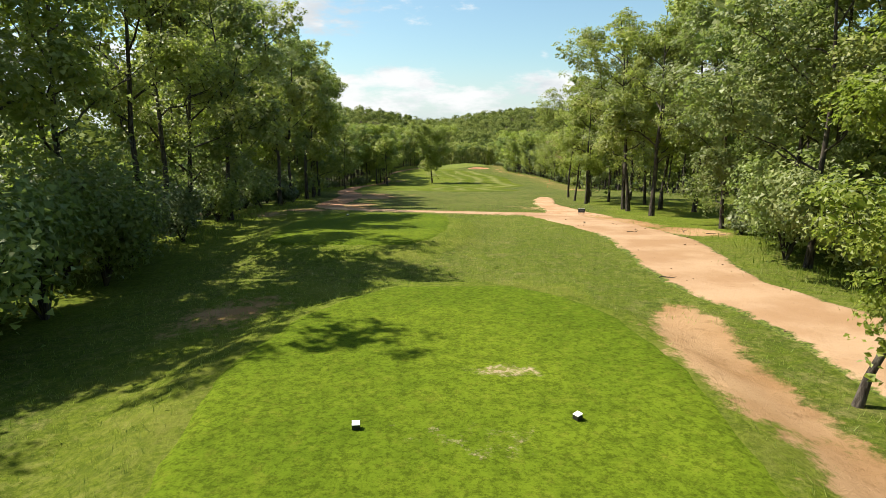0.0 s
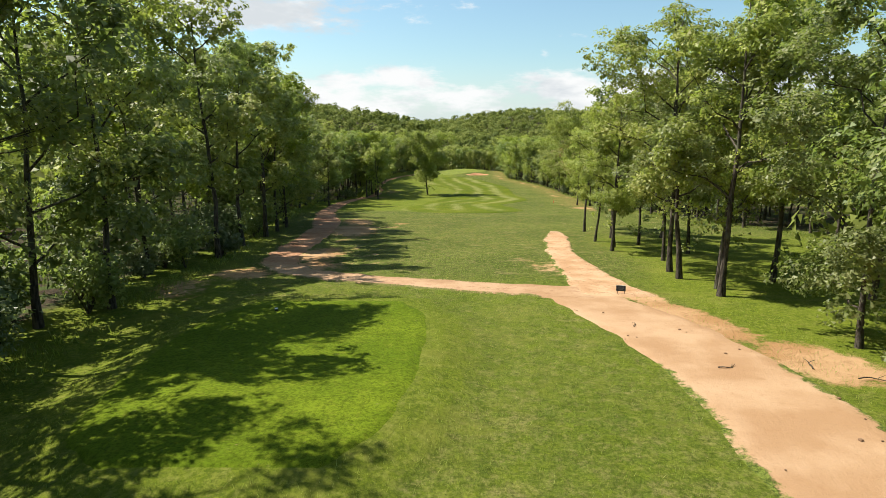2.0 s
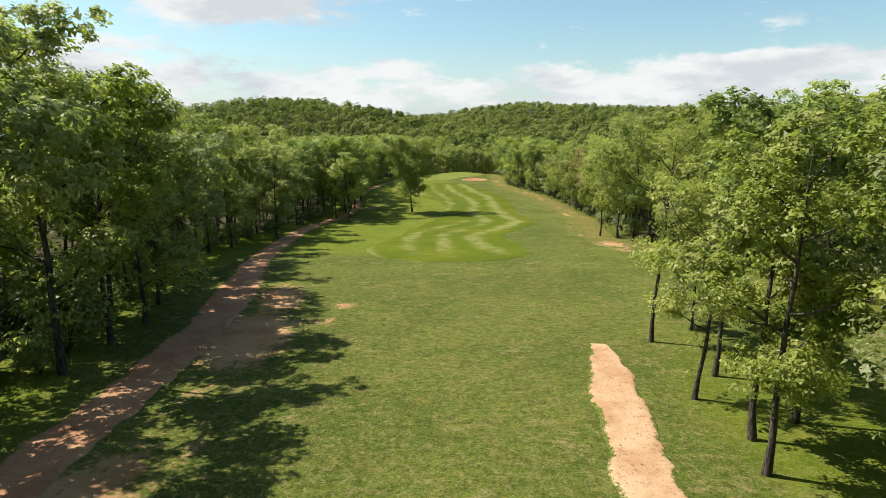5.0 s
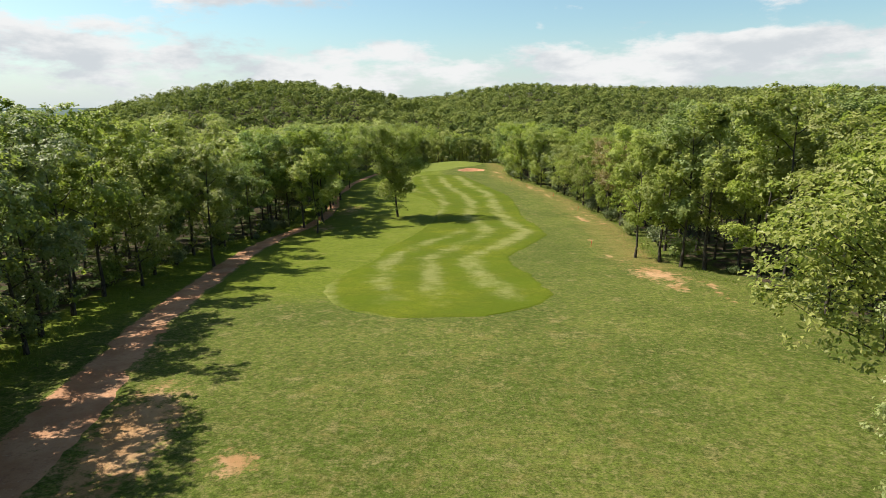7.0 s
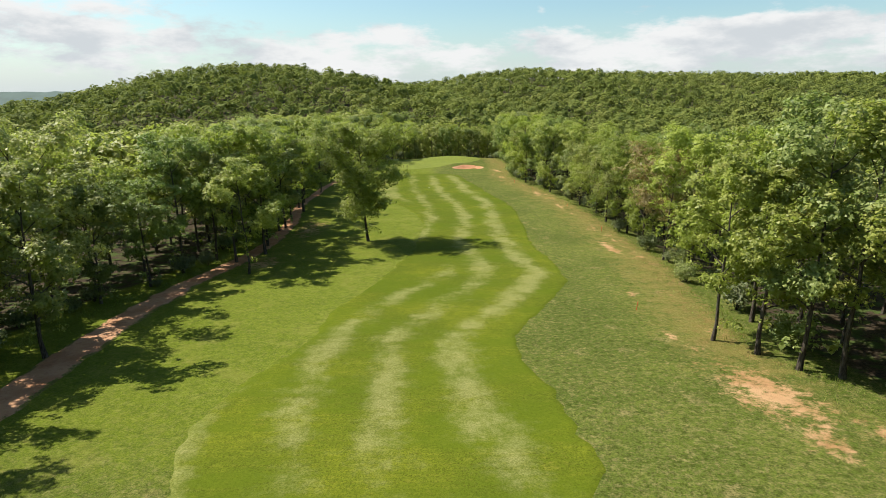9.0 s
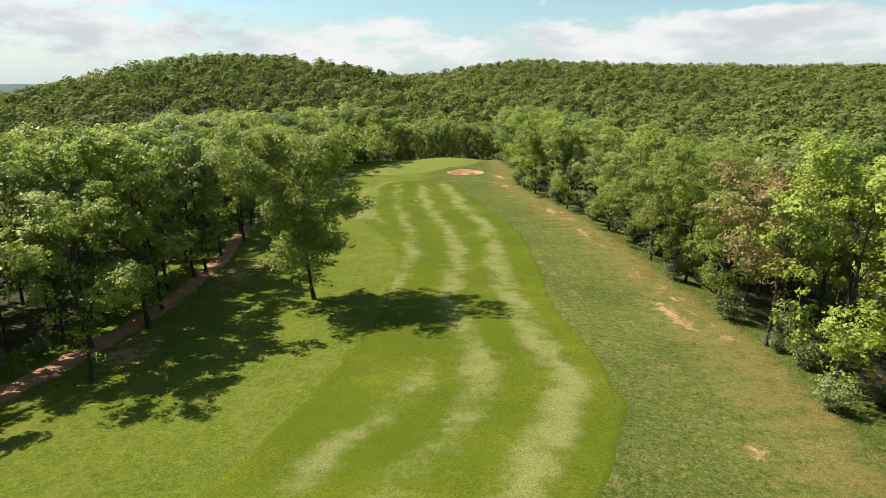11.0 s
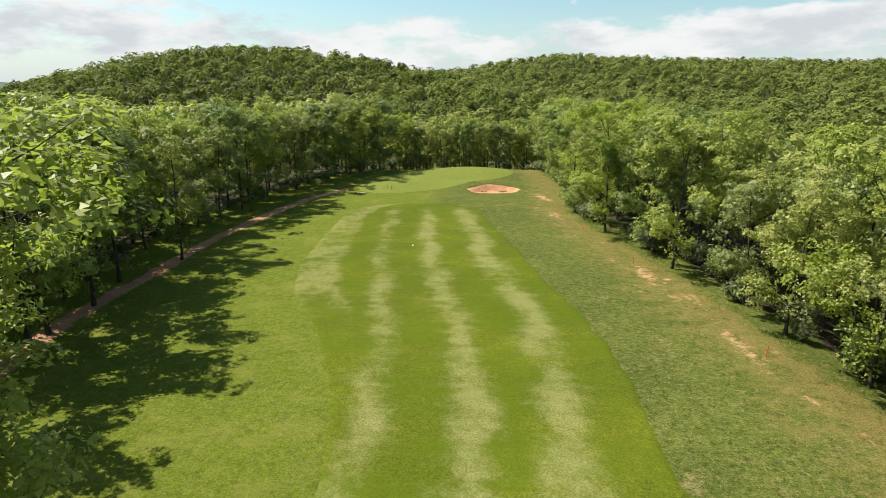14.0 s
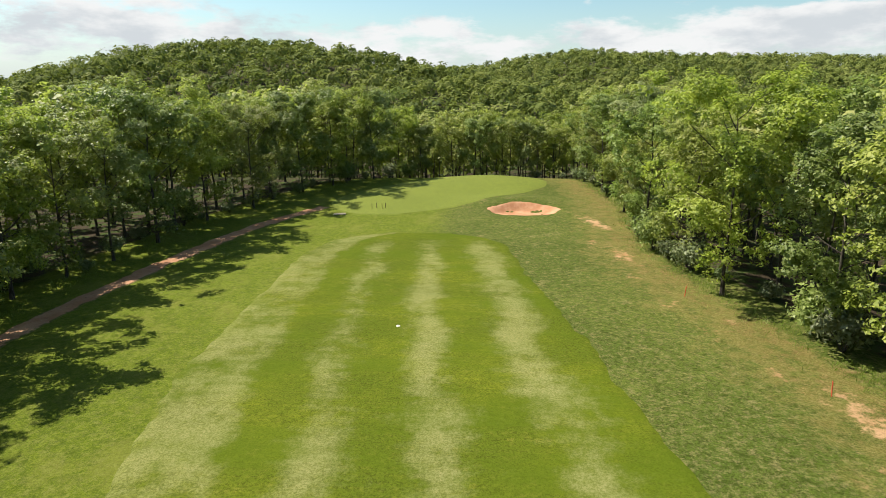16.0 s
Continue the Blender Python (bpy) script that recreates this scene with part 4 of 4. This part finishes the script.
SHRUBS = [make_shrub(61, 1.2, 1.9, 1200, 0.19, MAT_SHRUB, "grey-green shrub in the undergrowth"), make_shrub(62, 1.5, 2.8, 1500, 0.21, MAT_LEAF_DARK, "dark green shrub below the oaks"),
          make_shrub(63, 0.9, 1.2, 800, 0.18, MAT_SHRUB, "low pale shrub at the wood edge"),
          make_shrub(64, 1.3, 2.2, 4200, 0.105, MAT_SHRUB, "grey-green shrub in the undergrowth"), make_shrub(65, 1.5, 2.6, 4800, 0.11, MAT_LEAF_DARK, "dark green shrub below the oaks")]
for x, y, s, k in ((-10.4, 8.2, 1.3, 1), (-9.4, 10.8, 1.2, 1), (-11.6, 5.6, 1.5, 0), (-9.8, 14.0, 1.3, 1), (-10.3, 17.5, 1.2, 1), (-10.8, 20.0, 1.1, 0), (-11.4, 25.5, 1.0, 0), (-12.0, 10.6, 1.6, 1), (-12.6, 13.2, 1.6, 0), (-13.6, 7.4, 1.6, 1), (-11.2, 12.2, 1.5, 0), (-12.2, 18.6, 1.5, 1), (13.4, 23.6, 1.1, 0), (12.6, 21.4, 1.0, 1), (12.0, 15.6, 1.0, 1), (11.6, 19.6, 1.2, 1), (13.2, 25.8, 0.8, 2), (14.4, 19.0, 1.2, 1)):
    put_tree(SHRUBS[3 if k == 0 else 4 if k == 1 else 2], x, y, s, rng.uniform(0, 360))
for side, ys, xs, y0, gap in ((-1, LEFT_Y, LEFT_X, 12, 2.4), (-1, LEFT_Y, LEFT_X, 2, 3.6), (1, RIGHT_Y, RIGHT_X, 66, 7.0), (1, RIGHT_Y, RIGHT_X, 120, 5.0)):
    y = y0
    while y < (62 if gap == 2.4 else 250):
        y += rng.uniform(0.6, 1.4) * gap
        x = float(np.interp(y, ys, xs)) + side * rng.uniform(-0.3, 3.4)
        put_tree(SHRUBS[int(rng.integers(3))], x, y, rng.uniform(0.5, 1.05) * (1.35 if gap == 2.4 else 1.0), rng.uniform(0, 360))
for proto in SHRUBS:
    for o in (*proto.children, proto):
        bpy.data.objects.remove(o)


# ---- grass that stands up ----
def blades(name, pts, tall, label, seed):
    r = np.random.default_rng(seed)
    m = len(pts)
    base = np.stack([pts[:, 0], pts[:, 1], height(pts[:, 0], pts[:, 1]) - 0.01], -1)
    a = r.uniform(0, 6.28, m)
    side = np.stack([np.cos(a), np.sin(a), 0 * a], -1)
    h = tall * r.uniform(0.5, 1.3, m)[:, None]
    tip = base + np.stack([r.normal(0, 0.35, m), r.normal(0, 0.35, m), np.ones(m)], -1) * h
    wd = h * 0.06
    V = np.stack([base - side * wd, base + side * wd, tip], 1).reshape(-1, 3)
    return tagged(new(name, mesh_from(name, V, np.arange(m * 3).reshape(m, 3), MAT_BLADE, False)), label, "grass", kind="stuff")


r = np.random.default_rng(9)
m = 26000
yy = r.uniform(-2, 245, m)
lr = r.uniform(0, 1, m) < 0.5
edge_x = np.where(lr, np.interp(yy, LEFT_Y, LEFT_X), np.interp(yy, RIGHT_Y, RIGHT_X))
xx = edge_x + np.where(lr, 1, -1) * (0.4 + np.abs(r.normal(0, 1.0, m)) - 0.8)
keep = rnoise(xx, yy, 0.9, 3) > -0.15
blades("tall_grass", np.stack([xx[keep], yy[keep]], -1), 0.26, "tall unmown grass along the wood edge", 3)
m = 42000
yy = 2 + 46 * r.uniform(0, 1, m) ** 1.5
xx = r.uniform(-9, 13, m)
t1 = (yy < 14.9) & (xx > np.interp(yy, TEE_Y, TEE_L) - 0.15) & (xx < np.interp(yy, TEE_Y, TEE_R) + 0.15)
t2 = (yy > 20.4) & (yy < 33.4) & (xx > np.interp(yy, TEE2_Y, TEE2_L) - 0.15) & (xx < np.interp(yy, TEE2_Y, TEE2_R) + 0.15)
path_x = np.interp(yy, (-8, 8, 12, 17, 25, 29.4, 33, 36), (6.6, 8.3, 8.6, 7.9, 8.5, 8.1, 7.2, 6.5))
on_path = (np.abs(xx - path_x) < 1.75) & (yy < 37) | (yy > 35) & (yy < 43) & (np.abs(yy - np.interp(xx, (-8, -5, -2.6, 0, 2.6, 9), (43, 40.2, 38.9, 37.9, 36.9, 35.8))) < 1.5) | (yy > 40) & ((np.abs(xx - 8.3) < 1.0) | (xx < -6.6))
bare = (np.abs(xx - 4.95) < 0.8) & (yy < 12.5)
keep = ~(t1 | t2 | on_path | bare)
blades("rough_grass", np.stack([xx[keep], yy[keep]], -1), 0.10, "short rough grass round the tees", 4)


# ---- far woods on the hills and beside the hole ----
def canopy(name, places, blades, size, mat, label):
    """Tree crowns joined into one sheet of woodland."""
    r = np.random.default_rng(77)
    m = len(places)
    rad = r.uniform(2.3, 5.6, m)
    hgt = r.uniform(5.0, 10.5, m)
    # every crown is a heap of a few lobes
    lobe = unit(r.normal(0, 1, (m, 9, 3)) + np.array([0, 0, 0.55]))
    which = r.integers(9, size=(m, blades))
    ld = np.take_along_axis(lobe, which[..., None], axis=1)
    d = unit(r.normal(0, 1, (m, blades, 3)) + 0.7 * ld + np.array([0, 0, 0.25]))
    pos = (ld * 0.66 + d * 0.42) * rad[:, None, None] * np.array([1.05, 1.05, 0.95])
    pos[..., 0] += places[:, 0, None]
    pos[..., 1] += places[:, 1, None]
    pos[..., 2] += (height(places[:, 0], places[:, 1]) + hgt - rad * 0.8)[:, None]
    v, f = leaves(r, pos.reshape(-1, 3), (d * 0.8 + ld * 0.6).reshape(-1, 3) * 2.0, size, False, 0.38)
    sheet = mesh_from(name, v, f, mat, False)
    give(sheet, "tone", np.repeat(np.clip(r.normal(0.5, 0.24, m), 0, 1), blades * 3))
    return tagged(new(name, sheet), label, "woodland", kind="stuff")


def scatter(x0, x1, y0, y1, gap, test):
    r = np.random.default_rng(int(abs(x0) + y0))
    X, Y = np.meshgrid(np.arange(x0, x1, gap), np.arange(y0, y1, gap))
    X, Y = X.ravel() + r.uniform(-0.42, 0.42, X.size) * gap, Y.ravel() + r.uniform(-0.42, 0.42, Y.size) * gap
    k = test(X, Y)
    return np.stack([X[k], Y[k]], -1)


cone = lambda X, Y: np.abs(X - 8) < 60 + 0.86 * (Y - 40)
hill = scatter(-460, 560, 285, 560, 7.2, lambda X, Y: cone(X, Y) & (X > -360) & (X < 480) & ((X < 60) | (Y < 520)))
hill2 = scatter(-160, 620, 520, 750, 8.6, lambda X, Y: cone(X, Y) & (X > -60 - 0.3 * (Y - 560)) & ((X > 60) | (Y > 560)))
flank = scatter(-260, -34, 60, 285, 6.6, lambda X, Y: (X < np.interp(Y, LEFT_Y, LEFT_X) - 14.5) & cone(X, Y))
flank2 = scatter(36, 300, 60, 285, 6.6, lambda X, Y: (X > np.interp(Y, RIGHT_Y, RIGHT_X) + 14.5) & cone(X, Y))
canopy("hill_woodland", np.vstack([hill, hill2]), 88, 1.2, MAT_LEAF_HILL, "dense green oak woodland covering the hills")
flank3 = scatter(-190, 190, -130, 62, 7.4, lambda X, Y: (X > 27) | (X < -40) | (Y < -25))
beside = (np.abs(flank3[:, 0]) < 52) & (flank3[:, 1] > -4)
both_flanks = np.vstack([flank, flank2])
close = np.minimum(np.abs(both_flanks[:, 0] - np.interp(both_flanks[:, 1], LEFT_Y, LEFT_X)), np.abs(both_flanks[:, 0] - np.interp(both_flanks[:, 1], RIGHT_Y, RIGHT_X))) < 42
canopy("near_woodland", np.vstack([both_flanks[close], flank3[beside]]), 230, 0.72, MAT_LEAF_HILL, "oak crowns of the wood close beside the hole")
canopy("valley_woodland", np.vstack([both_flanks[~close], flank3[~beside]]), 60, 1.45, MAT_LEAF_HILL, "unbroken oak woodland round the golf hole")


# far ridge on the skyline, with the haze put into its colour
def ridge(name, x0, x1, y, low, tops, mat, label):
    X = np.linspace(x0, x1, 120)
    Zt = np.interp(X, np.linspace(x0, x1, len(tops)), tops) + 2.0 * rnoise(X, X * 0, 0.05) + 1.0 * rnoise(X, X * 0, 0.21)
    rows = [np.stack([X, np.full_like(X, y - 200), np.full_like(X, low)], -1), np.stack([X, np.full_like(X, y), Zt], -1), np.stack([X, np.full_like(X, y + 400), np.full_like(X, low)], -1)]
    return tagged(new(name, mesh_from(name, np.vstack(rows), grid_faces(3, 120), mat)), label, "hills", kind="structure")


ridge("backdrop", -2600, 200, 1500, -40, (12, 16, 14, 18, 13, 12, 5, 0), MAT_FAR_HAZED, "distant wooded ridge on the skyline, its colour tinted bluish for haze")


# ---- small things ----
def part(name, bm, mat, parent, label="", smooth_faces=False):
    """One mesh object under a thing or a part."""
    me = bpy.data.meshes.new(name)
    for f in bm.faces:
        f.smooth = smooth_faces
    bm.to_mesh(me)
    bm.free()
    me.materials.append(mat)
    ob = new(name, me)
    ob.parent = parent
    return tagged(ob, label) if label else ob


def box(sx, sy, sz, at=(0, 0, 0), bevel=0.006, tilt=0.0):
    bm = bmesh.new()
    bmesh.ops.create_cube(bm, size=1.0, matrix=pose(*at, tilt) @ Matrix.Diagonal((sx, sy, sz, 1)))
    if bevel:
        bmesh.ops.bevel(bm, geom=bm.edges[:], offset=bevel, segments=2, affect="EDGES", profile=0.5)
    return bm


def rod(r, h, at=(0, 0, 0), taper=0.85, sides=10):
    bm = bmesh.new()
    bmesh.ops.create_cone(bm, cap_ends=True, segments=sides, radius1=r, radius2=r * taper, depth=h, matrix=Matrix.Translation((at[0], at[1], at[2] + h / 2)))
    return bm


def on_ground(ob, x, y, turn=0.0, lift=0.0):
    ob.matrix_basis = pose(x, y, float(height(x, y)) + lift, 0, 0, turn)
    return ob


def tee_marker(x, y, turn):
    ob = tagged(new("tee_marker"), "small black tee marker block with a white sloping top", "tee marker", "tee markers")
    part("block", box(0.13, 0.11, 0.08, (0, 0, 0.04), 0.01), MAT_BLACK, ob)
    part("top_plate", box(0.125, 0.115, 0.014, (0, 0, 0.098), 0.004, 14), MAT_WHITE, ob, "white painted plate")
    part("peg", rod(0.012, 0.1, (0, 0, -0.09)), MAT_BLACK, ob)
    on_ground(ob, x, y, turn, 0.05)
    ob.scale = (0.82, 0.82, 0.82)
    return ob


tee_marker(-1.12, 7.02, 8)
tee_marker(1.79, 7.27, -60)
tee_marker(-5.1, 31.4, 20)

sign = tagged(new("tee_sign"), "low black notice board with a pale top edge on the path", "sign")
part("board", box(0.46, 0.035, 0.28, (0, 0, 0.27), 0.008, -14), MAT_BLACK, sign)
part("top_edge", box(0.47, 0.045, 0.02, (0, 0.035, 0.41), 0.005, -14), MAT_WHITE, sign, "pale top rail")
for px in (-0.17, 0.17):
    part("leg", box(0.035, 0.03, 0.22, (px, 0, 0.06), 0.005), MAT_WOOD, sign)
for k, (bw, bz) in enumerate(((0.26, 0.33), (0.32, 0.28), (0.22, 0.23))):
    part("line_of_writing", box(bw, 0.004, 0.018, (0, -0.020 - 0.25 * (0.27 - bz), bz), 0.001, -14), plain("faded_lettering", (0.16, 0.15, 0.13)), sign, "faded unreadable line")
on_ground(sign, 8.35, 35.4, -12, 0.07)
sign.scale = (0.85, 0.85, 0.85)


def boundary_stake(x, y, lean):
    ob = tagged(new("boundary_stake"), "thin red boundary stake in dry grass", "stake", "boundary stakes")
    part("shaft", box(0.038, 0.038, 0.72, (0, 0, 0.30), 0.006), MAT_RED, ob)
    part("pointed_top", rod(0.026, 0.05, (0, 0, 0.655), 0.3, 8), MAT_RED, ob)
    ob.matrix_basis = pose(x, y, float(height(x, y)), lean, lean * 0.7, 20)


for x, y, a in ((25.7, 164.6, 4), (23.2, 182.3, -3), (21.4, 195.2, 3), (26.4, 147.3, 2), (20.4, 115.5, 5)):
    boundary_stake(x, y, a)

for x, y in ((-3.35, 222.2), (-2.9, 222.6), (-2.25, 222.3), (-1.9, 222.5)):
    ob = tagged(new("marker_post"), "thin dark wooden post at the front of the green", "post", "posts by the green")
    part("shaft", rod(0.03, 0.62, (0, 0, -0.06), 0.9), MAT_WOOD, ob)
    part("cap", rod(0.036, 0.03, (0, 0, 0.55), 0.7), MAT_BLACK, ob)
    on_ground(ob, x, y, 0, 0.05)

slab = tagged(new("stone_slab"), "pale weathered stone slab lying beside the green", "stone")
part("slab", box(1.3, 0.75, 0.10, (0, 0, 0.03), 0.03), MAT_STONE, slab)
on_ground(slab, -6.4, 219.8, 8)

disc = tagged(new("yardage_marker"), "small flat white marker disc set in the fairway", "marker")
bm = rod(0.11, 0.03, (0, 0, 0.03), 0.9, 20)
part("plate", bm, MAT_WHITE, disc)
part("stud", rod(0.03, 0.012, (0, 0, 0.058), 0.8), MAT_BLACK, disc)
on_ground(disc, 4.0, 189.1, 0, 0.03)

# loose stones and clods on the paths
STONES = []
for k in range(3):
    bm = bmesh.new()
    bmesh.ops.create_icosphere(bm, subdivisions=1, radius=0.06 + 0.02 * k)
    for v in bm.verts:
        v.co *= 1 + 0.28 * noise.noise(v.co * 14 + Vector((k * 5, 0, 0)))
        v.co.z *= 0.6
    me = bpy.data.meshes.new("stone")
    bm.to_mesh(me)
    bm.free()
    me.materials.append(MAT_CLOD)
    STONES.append(me)
r = np.random.default_rng(21)
for k in range(45):
    y = r.uniform(6, 40)
    side = r.choice((-1.0, 1.0))
    x = float(np.interp(y, (-8, 8, 12, 17, 25, 29.4, 33, 36, 40), (6.6, 8.3, 8.6, 7.9, 8.5, 8.1, 7.2, 7.5, 8.0))) + side * r.uniform(0.6, 1.8)
    ob = tagged(new("stone", STONES[int(r.integers(3))]), "small loose stone on the earth path", "stone", "stones on the path")
    ob.matrix_basis = pose(x, y, float(height(x, y)) + 0.05, 0, 0, r.uniform(0, 360)) @ Matrix.Scale(r.uniform(0.2, 0.55), 4)


def fallen_twig(x, y, turn, long):
    q = np.linspace(0, 1, 6)
    line = np.stack([long * (q - 0.5), 0.12 * long * np.sin(q * 5 + x), 0.02 + 0.015 * np.sin(q * 7)], -1)
    fork = np.stack([long * (0.1 + 0.3 * q), 0.12 * long * np.sin(3 + x) + 0.25 * long * q, 0.03 + 0.02 * q], -1)
    ob = tagged(new("fallen_twig"), "dead brown twig lying on the earth path", "twig", "twigs on the path")
    a, b = new("stick", mesh_from("stick", *tube(line, 0.018 * (1 - 0.6 * q), 6), MAT_BARK)), new("side_shoot", mesh_from("side_shoot", *tube(fork, 0.010 * (1 - 0.6 * q), 5), MAT_BARK))
    a.parent = b.parent = ob
    on_ground(ob, x, y, turn, 0.045)


for row in ((8.6, 26.4, 20, 0.6), (11.0, 26.6, 50, 0.7), (11.9, 25.4, -15, 0.8), (7.4, 30.6, 80, 0.4), (6.6, 16.9, 10, 0.5), (-9.2, 47.2, 35, 0.9), (-9.8, 52.8, -20, 0.7)):
    fallen_twig(*row)
